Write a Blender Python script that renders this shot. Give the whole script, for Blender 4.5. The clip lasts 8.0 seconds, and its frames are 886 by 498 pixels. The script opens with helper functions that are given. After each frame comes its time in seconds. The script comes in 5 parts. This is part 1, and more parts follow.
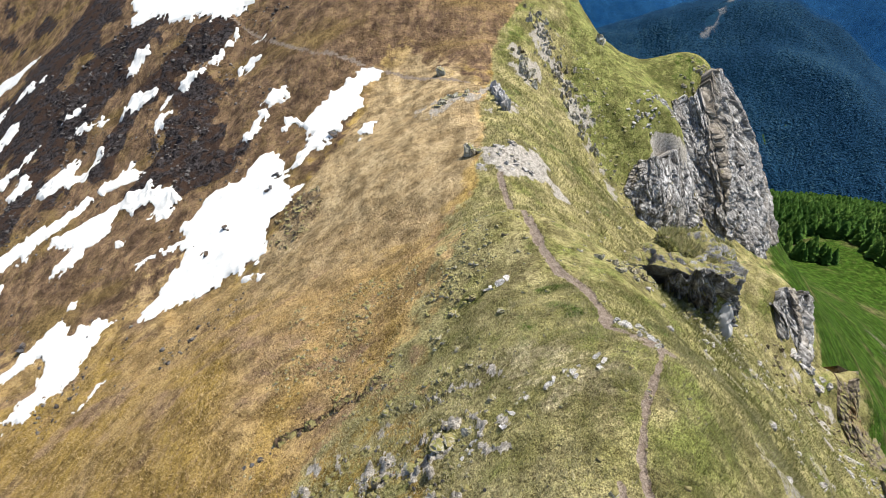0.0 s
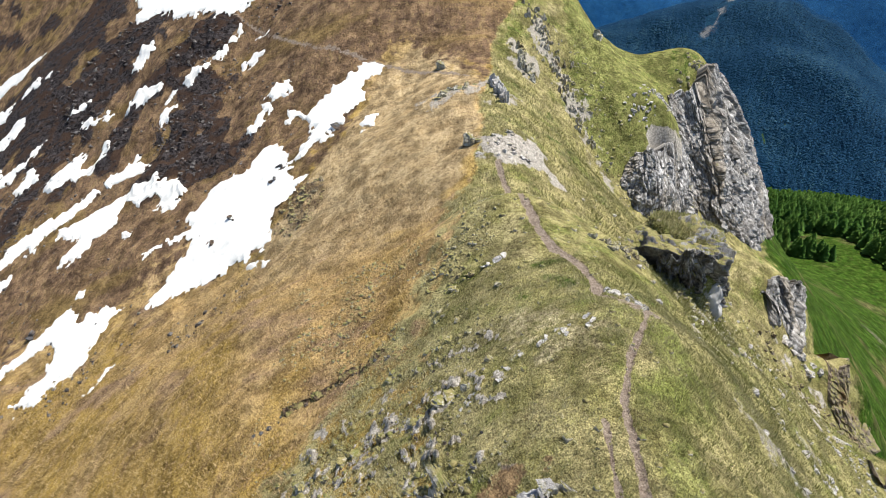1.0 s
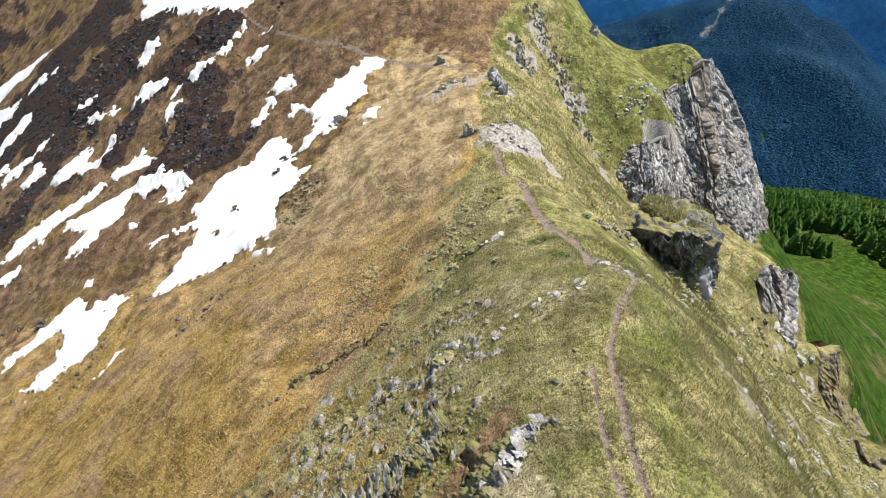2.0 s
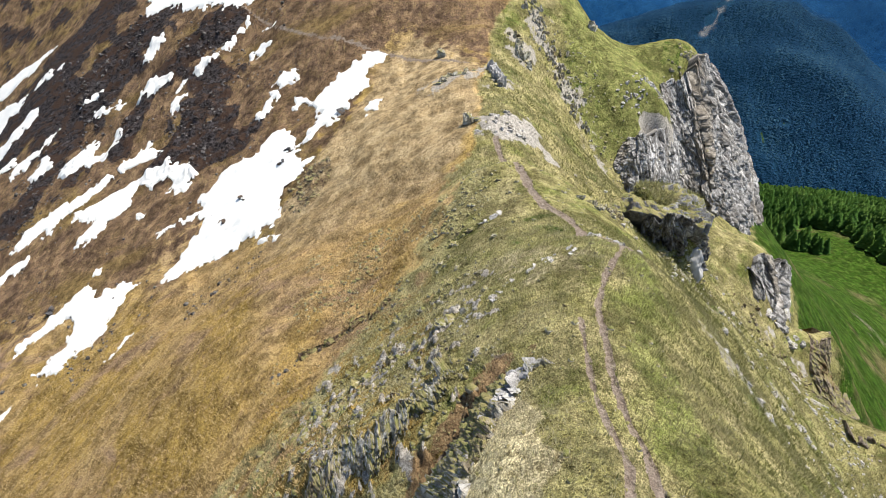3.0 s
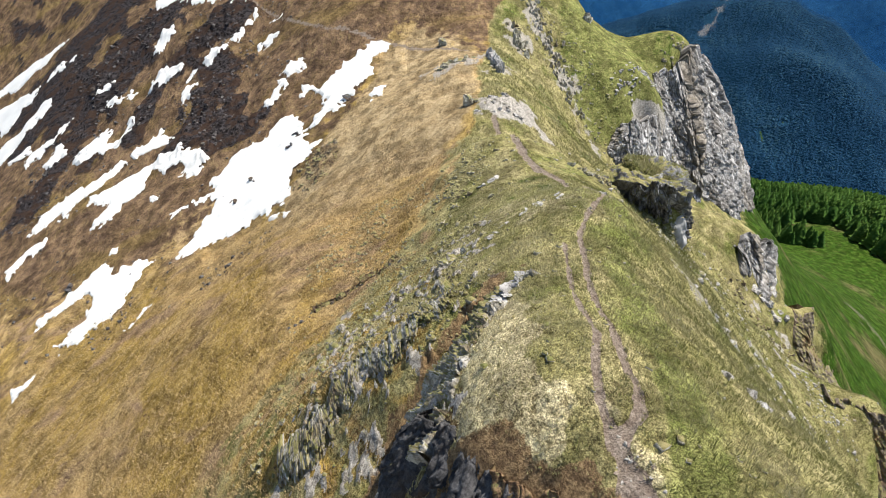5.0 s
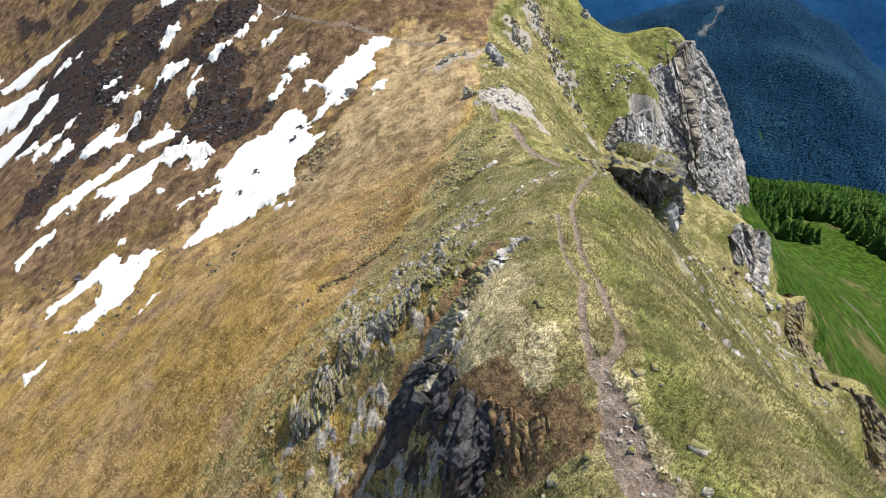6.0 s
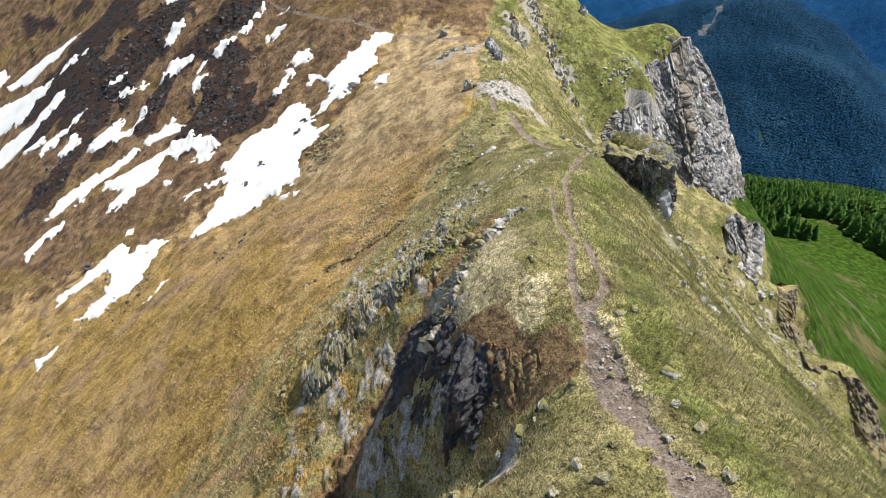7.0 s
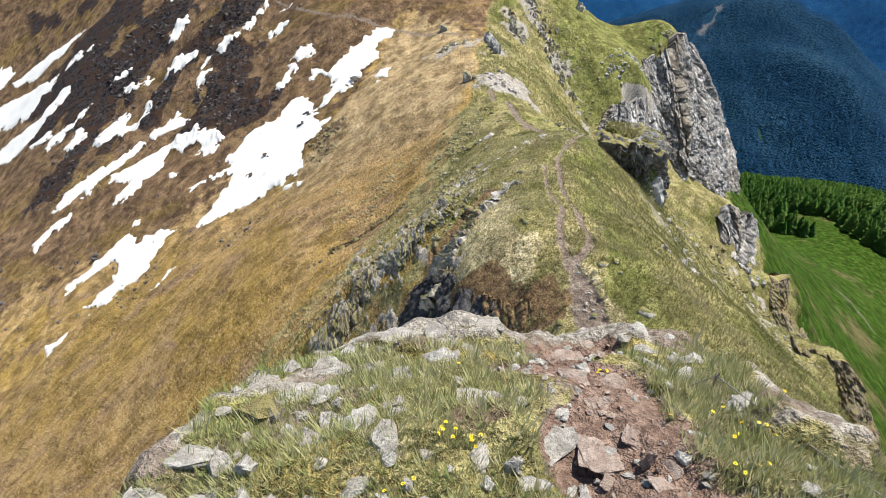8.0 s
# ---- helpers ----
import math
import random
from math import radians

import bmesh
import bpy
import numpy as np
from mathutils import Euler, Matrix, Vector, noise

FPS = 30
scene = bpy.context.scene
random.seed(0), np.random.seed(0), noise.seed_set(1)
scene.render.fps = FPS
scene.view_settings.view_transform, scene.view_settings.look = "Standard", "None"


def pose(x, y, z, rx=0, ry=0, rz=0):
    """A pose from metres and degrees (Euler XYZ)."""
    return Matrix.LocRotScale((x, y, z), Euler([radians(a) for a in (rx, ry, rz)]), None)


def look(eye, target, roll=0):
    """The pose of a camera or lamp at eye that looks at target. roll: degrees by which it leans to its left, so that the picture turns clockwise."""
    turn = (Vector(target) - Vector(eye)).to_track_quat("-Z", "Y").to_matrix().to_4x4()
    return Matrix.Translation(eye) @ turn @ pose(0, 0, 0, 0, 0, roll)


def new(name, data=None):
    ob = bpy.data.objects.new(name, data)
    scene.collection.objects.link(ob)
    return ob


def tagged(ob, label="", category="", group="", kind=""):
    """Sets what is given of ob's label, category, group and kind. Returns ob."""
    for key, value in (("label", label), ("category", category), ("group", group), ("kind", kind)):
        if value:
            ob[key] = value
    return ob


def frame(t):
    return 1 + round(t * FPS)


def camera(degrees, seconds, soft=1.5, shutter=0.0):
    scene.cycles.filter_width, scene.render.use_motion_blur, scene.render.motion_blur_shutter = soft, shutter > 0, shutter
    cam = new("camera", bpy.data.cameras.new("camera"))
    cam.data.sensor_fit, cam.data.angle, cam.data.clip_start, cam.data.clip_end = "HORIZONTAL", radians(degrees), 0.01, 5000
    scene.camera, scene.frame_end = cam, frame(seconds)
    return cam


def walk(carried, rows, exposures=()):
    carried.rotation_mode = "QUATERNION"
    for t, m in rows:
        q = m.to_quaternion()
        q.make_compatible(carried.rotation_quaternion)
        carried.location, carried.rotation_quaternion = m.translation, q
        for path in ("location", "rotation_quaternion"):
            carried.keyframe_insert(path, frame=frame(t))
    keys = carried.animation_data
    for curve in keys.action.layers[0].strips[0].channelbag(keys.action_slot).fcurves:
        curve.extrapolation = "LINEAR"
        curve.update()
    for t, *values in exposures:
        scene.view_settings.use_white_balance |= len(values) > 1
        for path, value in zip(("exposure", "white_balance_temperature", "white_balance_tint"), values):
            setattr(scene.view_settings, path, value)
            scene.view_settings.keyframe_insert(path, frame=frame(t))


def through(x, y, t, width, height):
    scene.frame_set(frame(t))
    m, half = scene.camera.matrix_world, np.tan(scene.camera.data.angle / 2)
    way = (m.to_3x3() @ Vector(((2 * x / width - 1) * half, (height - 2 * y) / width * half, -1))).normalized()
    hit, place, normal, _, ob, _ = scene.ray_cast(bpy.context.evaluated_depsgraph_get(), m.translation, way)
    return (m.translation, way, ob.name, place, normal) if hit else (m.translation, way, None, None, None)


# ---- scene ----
cam = camera(75.0, 8.0, soft=0.5)
# the eye at each time; the gimbal holds its tilt all the way
PATH = [
    (0.0, 0.133, 0.25, -0.37), (0.5, 0.132, -1.40, -0.52), (1.0, 0.126, -3.20, -0.65), (1.5, 0.105, -4.96, -0.76),
    (3.0, 0.0, -10.59, -1.20), (3.5, -0.05, -12.42, -1.335), (4.0, -0.108, -14.33, -1.47), (4.5, -0.18, -16.23, -1.62),
    (6.0, -0.35, -22.10, -1.86), (6.5, -0.415, -24.05, -1.91), (7.0, -0.485, -26.12, -1.98), (7.5, -0.505, -28.08, -2.06),
    (8.0, -0.46, -30.0, -2.26),
]
walk(cam, [(t, pose(x, y, z, 90 - 33.93, 0.1, 0.1)) for t, x, y, z in PATH])

# ---- light ----
SUN_AZ, SUN_EL = 62.0, 61.0        # degrees clockwise from +y, and above the horizon
world = bpy.data.worlds.new("sky")
scene.world = world
world.use_nodes = True
wn = world.node_tree
sky = wn.nodes.new("ShaderNodeTexSky")
sky.sky_type, sky.sun_disc = "NISHITA", False
sky.sun_elevation, sky.sun_rotation = radians(SUN_EL), radians(SUN_AZ)
sky.altitude = 2200
wn.links.new(sky.outputs[0], wn.nodes["Background"].inputs[0])
wn.nodes["Background"].inputs[1].default_value = 0.11
sun = new("sun", bpy.data.lights.new("sun", "SUN"))
sun.data.energy, sun.data.angle, sun.data.color = 4.6, radians(0.53), (1.0, 0.95, 0.87)
sd = Vector((math.sin(radians(SUN_AZ)) * math.cos(radians(SUN_EL)), math.cos(radians(SUN_AZ)) * math.cos(radians(SUN_EL)), math.sin(radians(SUN_EL))))
sun.matrix_world = look(sd * 200, (0, 0, 0))
scene.view_settings.exposure = 0.87

# ---- relief ----
# terrain begin


def hash01(i, j, seed):
    n = (i.astype(np.int64) * 374761393 + j.astype(np.int64) * 668265263 + seed * 974634721) & 0x7FFFFFFF
    n = ((n ^ (n >> 13)) * 1274126177) & 0x7FFFFFFF
    return ((n ^ (n >> 16)) & 0xFFFF) / 65535.0


def vnoise(x, y, seed=0):
    """Smooth value noise, -1 to 1, cell of one."""
    xi, yi = np.floor(x), np.floor(y)
    u, v = x - xi, y - yi
    u, v = u * u * u * (u * (u * 6 - 15) + 10), v * v * v * (v * (v * 6 - 15) + 10)
    a, b = hash01(xi, yi, seed), hash01(xi + 1, yi, seed)
    c, d = hash01(xi, yi + 1, seed), hash01(xi + 1, yi + 1, seed)
    return 2 * ((a * (1 - u) + b * u) * (1 - v) + (c * (1 - u) + d * u) * v) - 1


def fbm(x, y, cell, octaves=4, seed=0, gain=0.5):
    out, amp = 0.0, 1.0
    for k in range(octaves):
        out = out + amp * vnoise(x / cell + 17.3 * k, y / cell - 9.1 * k, seed + k)
        amp, cell = amp * gain, cell * 0.5
    return out


def step(e0, e1, v):
    t = np.clip((v - e0) / (e1 - e0), 0, 1)
    return t * t * (3 - 2 * t)


# the lines that shape the ridge: x, y, height at each bend
CREST = [(9, -45, -19), (9, -26, -19.5), (8.8, -14, -19.5), (9, -8, -21.3), (9.3, 1, -22.6), (9.3, 12, -23.9), (13.8, 27.5, -26.3), (12.2, 31.5, -28.3), (12.6, 38, -30.6), (11, 47, -32.2), (8.5, 56, -32.3), (8, 63, -36.6), (8, 74, -37.4)]
HOLLOW = [(-3, 66, -43), (18, 65, -42.5), (17, 78, -42.5)]
CREST_UP = [(9.8, 84, -37.2), (11.5, 106, -38), (16.5, 131, -37.3), (24, 155, -30), (27, 185, -16), (15, 230, 10)]
SHOULDER = [(3.5, -10.7, -22.8), (5.8, -5, -22.5), (5, 12, -24.6), (6, 28, -28.5), (4, 47, -35), (3, 84, -39)]
OUTCROP_TOP = [(0.8, -1, -24.6), (1.2, 5, -25), (1.5, 13, -27), (1, 30, -33)]
OUTCROP_FOOT = [(2, -6, -27.5), (-1.5, -2, -29.5), (-6, 6, -36.3), (-7.7, 13, -34.1), (-4, 27, -37), (-3, 45, -40)]
FLANK_WEST = [(-12, 8, -41), (-14, 37, -47), (-21, 21, -50), (-21, 36, -49.8), (-29, 54, -54.2), (-39, 43, -61.5), (-46, 33, -68)]
GULLY = [(-13, 130, -41), (-21, 111, -47.6), (-31, 95, -55), (-36, 80, -62), (-66, 86, -74.8), (-85, 86, -83), (-130, 70, -105)]
FACE_LOW = [(-8, 107, -42), (-31, 105, -54), (-73, 120, -67), (-90, 107, -78), (-101, 155, -64), (-125, 163, -70)]
FACE_HIGH = [(-28, 140, -37.3), (-50, 155, -42.3), (-64, 161, -41.4), (-90, 168, -50), (-122, 191, -52), (-166, 216, -66), (-60, 215, -10), (-150, 270, -20)]
SPUR_TOP = [(27, 136, -42.2), (40, 153, -39.6), (54, 151, -47.5), (72, 159, -46.5), (80, 183, -60), (80, 230, -85)]
SPUR_BACK = [(45, 171, -42.5), (58, 172, -52), (66, 190, -68), (44, 200, -42), (55, 230, -64), (70, 280, -90), (105, 330, -140), (160, 330, -200), (120, 450, -250)]
CLIFF_TOP = [(42, 121, -55.6), (48, 122, -55.2), (54, 127, -54.8), (58, 140, -54), (66, 151.5, -47.3)]
CLIFF_FOOT = [(42, 111, -65), (49, 110, -70), (56, 106, -71), (70, 109, -79), (82, 117, -87), (97, 129, -96), (113, 155, -109)]
CLIFF_MID = [(52, 124, -68), (66, 131, -72), (79, 142, -78), (92, 160, -84)]
FLANK_EAST = [(17, -9, -24), (17.8, 4.9, -28), (19, 21, -31), (22.3, 21, -34), (25.5, 13, -37.3), (24, 38, -38), (25, 70, -48), (30, 100, -53)]
FLANK_FOOT = [(60, 82, -74), (36, 56, -52), (60, 10, -80), (92, 98, -100)]
PILLARS = [(66, 92, -71.5), (74, 97.5, -76), (84, 107, -86), (72, 78.5, -83.5), (80, 86, -92)]
BUTTRESS = [(77, 82.5, -85.3), (82, 83.5, -85.8), (76, 68.5, -92.5), (86, 70, -100)]
LOW_CRAG = [(67, 50.5, -79.6), (75, 50, -80.3), (72, 37.5, -90), (84, 41, -99)]
MEADOW = [(110, 100, -120), (178, 202, -168), (200, 188, -184), (150, 60, -165), (228, 325, -222), (264, 324, -222), (300, 310, -220), (347, 500, -286), (404, 455, -274), (250, 480, -268), (140, 170, -138)]
FAR_EDGE = [(-60, -60, -75), (-180, -60, -150), (-260, 100, -170), (-260, 300, -35), (-200, 340, 10), (-60, 330, 60), (40, 300, 20), (125, 235, -140), (60, -90, -60), (160, -90, -170), (10, -110, 0), (350, 120, -300)]
LINES = [CREST, HOLLOW, CREST_UP, SHOULDER, OUTCROP_TOP, OUTCROP_FOOT, FLANK_WEST, GULLY, FACE_LOW, FACE_HIGH, SPUR_TOP, SPUR_BACK, CLIFF_TOP, CLIFF_FOOT, CLIFF_MID, FLANK_EAST, FLANK_FOOT, PILLARS, BUTTRESS, LOW_CRAG, MEADOW, FAR_EDGE]


def kernel(r2):
    return 0.5 * r2 * np.log(r2 + 1e-9)


def relief_weights():
    p = np.array([q for line in LINES for q in line], float)
    s = p[:, :2] / 100
    n = len(p)
    a = np.zeros((n + 3, n + 3))
    a[:n, :n] = kernel(((s[:, None] - s[None]) ** 2).sum(-1)) + 2e-4 * np.eye(n)
    a[:n, n], a[:n, n + 1:] = 1, s
    a[n:, :n] = a[:n, n:].T
    return s, np.linalg.solve(a, np.r_[p[:, 2], 0, 0, 0])


NODES, WEIGHTS = relief_weights()


def ridge_height(x, y):
    sx, sy = np.clip(x, -260, 430) / 100, np.clip(y, -110, 520) / 100
    out = WEIGHTS[-3] + WEIGHTS[-2] * sx + WEIGHTS[-1] * sy
    for (a, b), w in zip(NODES, WEIGHTS):
        out = out + w * kernel((sx - a) ** 2 + (sy - b) ** 2)
    return out


def far_height(x, y):
    """Valley floor, the wooded cone across it, and the long wall behind."""
    h = -900 + 25 * fbm(x, y, 600, 3, 5)
    d = np.hypot((x - 985) * 0.74, y - 2110)
    cone = -360 - 0.62 * np.maximum(np.sqrt(d * d + 55 ** 2) - 55, 0) + 45 * fbm(x, y, 420, 4, 9)
    wall = -900 + 0.75 * np.maximum(y - 3350 - 0.12 * x, 0) + 60 * fbm(x, y, 700, 4, 3)
    wall = np.minimum(wall, 150)
    east = -900 + 0.6 * np.maximum(0.55 * y + 0.83 * x - 3150, 0) + 50 * fbm(x, y, 500, 4, 4)
    return np.maximum(np.maximum(h, cone), np.maximum(wall, np.minimum(east, -100)))


KNOLL_Y = [-80, -34, -29, -27.5, -26.5, -25.15, -24.5, -23.4, -22.9, -22.2, -18, -12, 0]
KNOLL_Z = [-12, -6.7, -6.15, -6.22, -6.42, -6.87, -7.26, -7.93, -8.5, -10.5, -18.5, -30, -60]


def knoll_height(x, y):
    """The rocky knoll over which the path climbs: a sloping top with steep sides."""
    half = np.interp(y, [-34, -27, -24, -22.5], [3.9, 3.3, 2.6, 1.7])
    off = np.abs(x - 0.2 - 0.06 * (y + 25))
    u = np.maximum(off - half, 0)
    return np.interp(y, KNOLL_Y, KNOLL_Z) - 0.05 * off ** 2 - 0.9 * u - 0.25 * np.minimum(u, 3) ** 2


def height(x, y):
    x, y = np.asarray(x, float), np.asarray(y, float)
    near = ridge_height(x, y)
    out = np.maximum(np.maximum(-260 - x, x - 430), np.maximum(-110 - y, y - 520))
    far = far_height(x, y)
    t = step(0, 600, out)
    near = near - 0.5 * np.maximum(out, 0)
    h = np.maximum(near * (1 - t) + far * t, np.where(out > 0, far, -1e4))
    k = knoll_height(x, y)
    w = 0.5
    h = np.maximum(h, k) + np.where(np.abs(h - k) < w, (w - np.abs(h - k)) ** 2 / (4 * w), 0)
    return h


# terrain end


# ---- materials ----


class Nodes:
    """A short way to wire a material."""

    def __init__(self, name, rough=0.95, gloss=0.2):
        self.mat = bpy.data.materials.new(name)
        self.mat.use_nodes = True
        self.t = self.mat.node_tree
        self.bsdf = self.t.nodes["Principled BSDF"]
        self.bsdf.inputs["Roughness"].default_value = rough
        self.bsdf.inputs["Specular IOR Level"].default_value = gloss
        self.pos = self.t.nodes.new("ShaderNodeNewGeometry")
        self.source = self.pos.outputs["Position"]

    def link(self, a, b):
        self.t.links.new(a, b)

    def put(self, v, socket):
        if isinstance(v, (int, float)):
            socket.default_value = v
        elif isinstance(v, tuple):
            socket.default_value = (*v, 1) if len(v) == 3 and socket.type == "RGBA" else v
        else:
            self.link(v, socket)

    def face(self):
        """Coordinates on a cliff: metres along it and up it."""
        n = self.t.nodes.new("ShaderNodeCombineXYZ")
        self.link(self.attr("along"), n.inputs[0]), self.link(self.attr("down"), n.inputs[1])
        self.source = n.outputs[0]

    def noise(self, scale, detail=4.0, rough=0.6, stretch=None, distort=0.0):
        n = self.t.nodes.new("ShaderNodeTexNoise")
        n.inputs["Scale"].default_value, n.inputs["Detail"].default_value, n.inputs["Roughness"].default_value = scale, detail, rough
        n.inputs["Distortion"].default_value = distort
        src = self.source
        if stretch:
            m = self.t.nodes.new("ShaderNodeMapping")
            m.inputs["Scale"].default_value = stretch
            self.link(src, m.inputs["Vector"])
            src = m.outputs[0]
        self.link(src, n.inputs["Vector"])
        return n.outputs["Fac"]

    def cells(self, scale, stretch=None, feature="DISTANCE_TO_EDGE"):
        n = self.t.nodes.new("ShaderNodeTexVoronoi")
        n.feature = feature
        n.inputs["Scale"].default_value = scale
        src = self.source
        if stretch:
            m = self.t.nodes.new("ShaderNodeMapping")
            m.inputs["Scale"].default_value = stretch
            self.link(src, m.inputs["Vector"])
            src = m.outputs[0]
        self.link(src, n.inputs["Vector"])
        return n.outputs["Distance"]

    def ramp(self, fac, lo, hi):
        n = self.t.nodes.new("ShaderNodeMapRange")
        n.interpolation_type = "SMOOTHSTEP"
        n.inputs["From Min"].default_value, n.inputs["From Max"].default_value = lo, hi
        self.link(fac, n.inputs["Value"])
        return n.outputs["Result"]

    def math(self, op, a, b=0.0):
        n = self.t.nodes.new("ShaderNodeMath")
        n.operation = op
        self.put(a, n.inputs[0]), self.put(b, n.inputs[1])
        return n.outputs[0]

    def mix(self, fac, a, b, blend="MIX"):
        n = self.t.nodes.new("ShaderNodeMix")
        n.data_type, n.blend_type = "RGBA", blend
        self.put(fac, n.inputs["Factor"]), self.put(a, n.inputs["A"]), self.put(b, n.inputs["B"])
        return n.outputs["Result"]

    def attr(self, name):
        n = self.t.nodes.new("ShaderNodeAttribute")
        n.attribute_name = name
        return n.outputs["Fac"]

    def up(self):
        n = self.t.nodes.new("ShaderNodeSeparateXYZ")
        self.link(self.pos.outputs["True Normal"], n.inputs[0])
        return n.outputs["Z"]

    def bump(self, h, dist, strength=1.0):
        n = self.t.nodes.new("ShaderNodeBump")
        n.inputs["Distance"].default_value, n.inputs["Strength"].default_value = dist, strength
        self.link(h, n.inputs["Height"])
        if self.bsdf.inputs["Normal"].links:
            self.link(self.bsdf.inputs["Normal"].links[0].from_socket, n.inputs["Normal"])
        self.link(n.outputs[0], self.bsdf.inputs["Normal"])

    def random(self):
        return self.t.nodes.new("ShaderNodeObjectInfo").outputs["Random"]

    def done(self, colour):
        self.put(colour, self.bsdf.inputs["Base Color"])
        return self.mat


def ragged(n, mask, noise, k=0.8):
    """A mask whose edge is broken up by a noise."""
    return n.ramp(n.math("ADD", mask, n.math("MULTIPLY", n.math("SUBTRACT", noise, 0.5), k)), 0.4, 0.6)


def ground_material():
    n = Nodes("alpine_turf", 1.0, 0.04)
    big, mid, tuft, fine = n.noise(0.05, 4, 0.6, (1.0, 0.45, 1.0)), n.noise(0.35, 4), n.noise(2.2, 5, 0.7), n.noise(9, 4, 0.75)
    streak = n.noise(1.0, 5, 0.7, (1.0, 0.35, 0.6), 0.6)
    straw = n.mix(n.ramp(mid, 0.35, 0.65), (0.43, 0.31, 0.15), (0.345, 0.235, 0.10))
    straw = n.mix(n.ramp(big, 0.42, 0.62), straw, (0.325, 0.225, 0.065))
    straw = n.mix(n.ramp(n.noise(0.13, 5, 0.65, (0.5, 1.0, 0.5), 0.5), 0.5, 0.66), straw, (0.27, 0.185, 0.12))
    straw = n.mix(n.ramp(streak, 0.54, 0.74), straw, (0.24, 0.155, 0.085))
    pale = n.mix(n.ramp(mid, 0.3, 0.7), (0.42, 0.325, 0.19), (0.31, 0.225, 0.12))
    brown = n.mix(n.ramp(mid, 0.35, 0.68), (0.225, 0.15, 0.088), (0.11, 0.073, 0.05))
    brown = n.mix(n.ramp(streak, 0.5, 0.7), brown, (0.25, 0.18, 0.09))
    brown = n.mix(n.ramp(n.noise(0.07, 5, 0.65, (0.6, 1.0, 0.6), 0.4), 0.5, 0.64), brown, (0.2, 0.14, 0.06))
    green = n.mix(n.ramp(mid, 0.32, 0.68), (0.215, 0.2, 0.078), (0.325, 0.285, 0.145))
    green = n.mix(n.ramp(n.noise(0.11, 5, 0.65), 0.52, 0.66), green, (0.15, 0.165, 0.048))
    lush = n.mix(n.ramp(mid, 0.35, 0.7), (0.026, 0.062, 0.006), (0.055, 0.09, 0.014))
    lush = n.mix(n.ramp(n.noise(0.03, 5), 0.5, 0.66), lush, (0.115, 0.105, 0.045))
    rock = n.mix(n.ramp(tuft, 0.35, 0.65), (0.47, 0.435, 0.38), (0.22, 0.2, 0.17))
    soil = n.mix(n.ramp(tuft, 0.3, 0.7), (0.155, 0.117, 0.09), (0.28, 0.23, 0.185))
    grit = n.noise(1.1, 10, 0.82, (0.7, 1.0, 1.0), 0.6)
    shale = n.mix(n.ramp(grit, 0.43, 0.58), (0.010, 0.008, 0.008), (0.07, 0.062, 0.062))
    shale = n.mix(n.ramp(n.noise(0.3, 5, 0.7, (0.6, 1.0, 0.6)), 0.46, 0.58), shale, (0.055, 0.035, 0.025))
    # far woodland floor, with the blue of distant air mixed into its colour
    hazy_wood = n.mix(n.ramp(n.noise(0.05, 6, 0.75), 0.35, 0.65), (0.007, 0.032, 0.066), (0.013, 0.048, 0.09))
    c = n.mix(ragged(n, n.attr("pale"), mid, 1.0), straw, pale)
    c = n.mix(ragged(n, n.attr("heath"), n.math("MULTIPLY", n.math("ADD", mid, big), 0.5), 2.4), c, brown)
    c = n.mix(ragged(n, n.attr("green"), mid, 1.1), c, green)
    c = n.mix(ragged(n, n.attr("lawn"), mid, 0.9), c, n.mix(n.ramp(tuft, 0.3, 0.7), (0.42, 0.365, 0.21), (0.54, 0.475, 0.3)))
    c = n.mix(ragged(n, n.attr("fresh"), mid, 1.0), c, n.mix(n.ramp(n.noise(0.8, 5, 0.7), 0.36, 0.64), (0.135, 0.15, 0.044), (0.235, 0.235, 0.088)))
    c = n.mix(ragged(n, n.attr("lush"), mid, 0.9), c, lush)
    c = n.mix(ragged(n, n.attr("hazy_wood"), n.noise(0.02, 5), 0.6), c, hazy_wood)
    # the valley wall: haze painted on as a stronger blue
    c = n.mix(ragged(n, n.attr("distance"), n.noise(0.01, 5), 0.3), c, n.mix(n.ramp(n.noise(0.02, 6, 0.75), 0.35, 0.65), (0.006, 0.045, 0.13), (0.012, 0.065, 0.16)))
    # low spots of the bump noise darkened: shade between tufts, in colour
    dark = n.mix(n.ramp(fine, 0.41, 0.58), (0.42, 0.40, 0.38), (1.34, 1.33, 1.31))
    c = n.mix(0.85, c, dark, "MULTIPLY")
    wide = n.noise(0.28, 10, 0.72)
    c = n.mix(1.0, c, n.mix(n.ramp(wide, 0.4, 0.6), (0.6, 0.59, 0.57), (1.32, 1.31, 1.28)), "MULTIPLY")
    # hollows of the coarser tuft noise get the same painted shade
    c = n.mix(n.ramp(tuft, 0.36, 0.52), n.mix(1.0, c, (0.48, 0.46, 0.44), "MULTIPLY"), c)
    c = n.mix(ragged(n, n.attr("rock"), tuft, 1.1), c, n.mix(0.6, rock, dark, "MULTIPLY"))
    c = n.mix(ragged(n, n.attr("shale"), tuft, 1.1), c, n.mix(0.6, shale, dark, "MULTIPLY"))
    c = n.mix(ragged(n, n.attr("soil"), tuft, 0.7), c, n.mix(0.5, soil, dark, "MULTIPLY"))
    earth = n.mix(n.ramp(tuft, 0.35, 0.65), (0.125, 0.08, 0.045), (0.28, 0.19, 0.10))
    c = n.mix(ragged(n, n.attr("earth"), tuft, 1.0), c, n.mix(0.6, earth, dark, "MULTIPLY"))
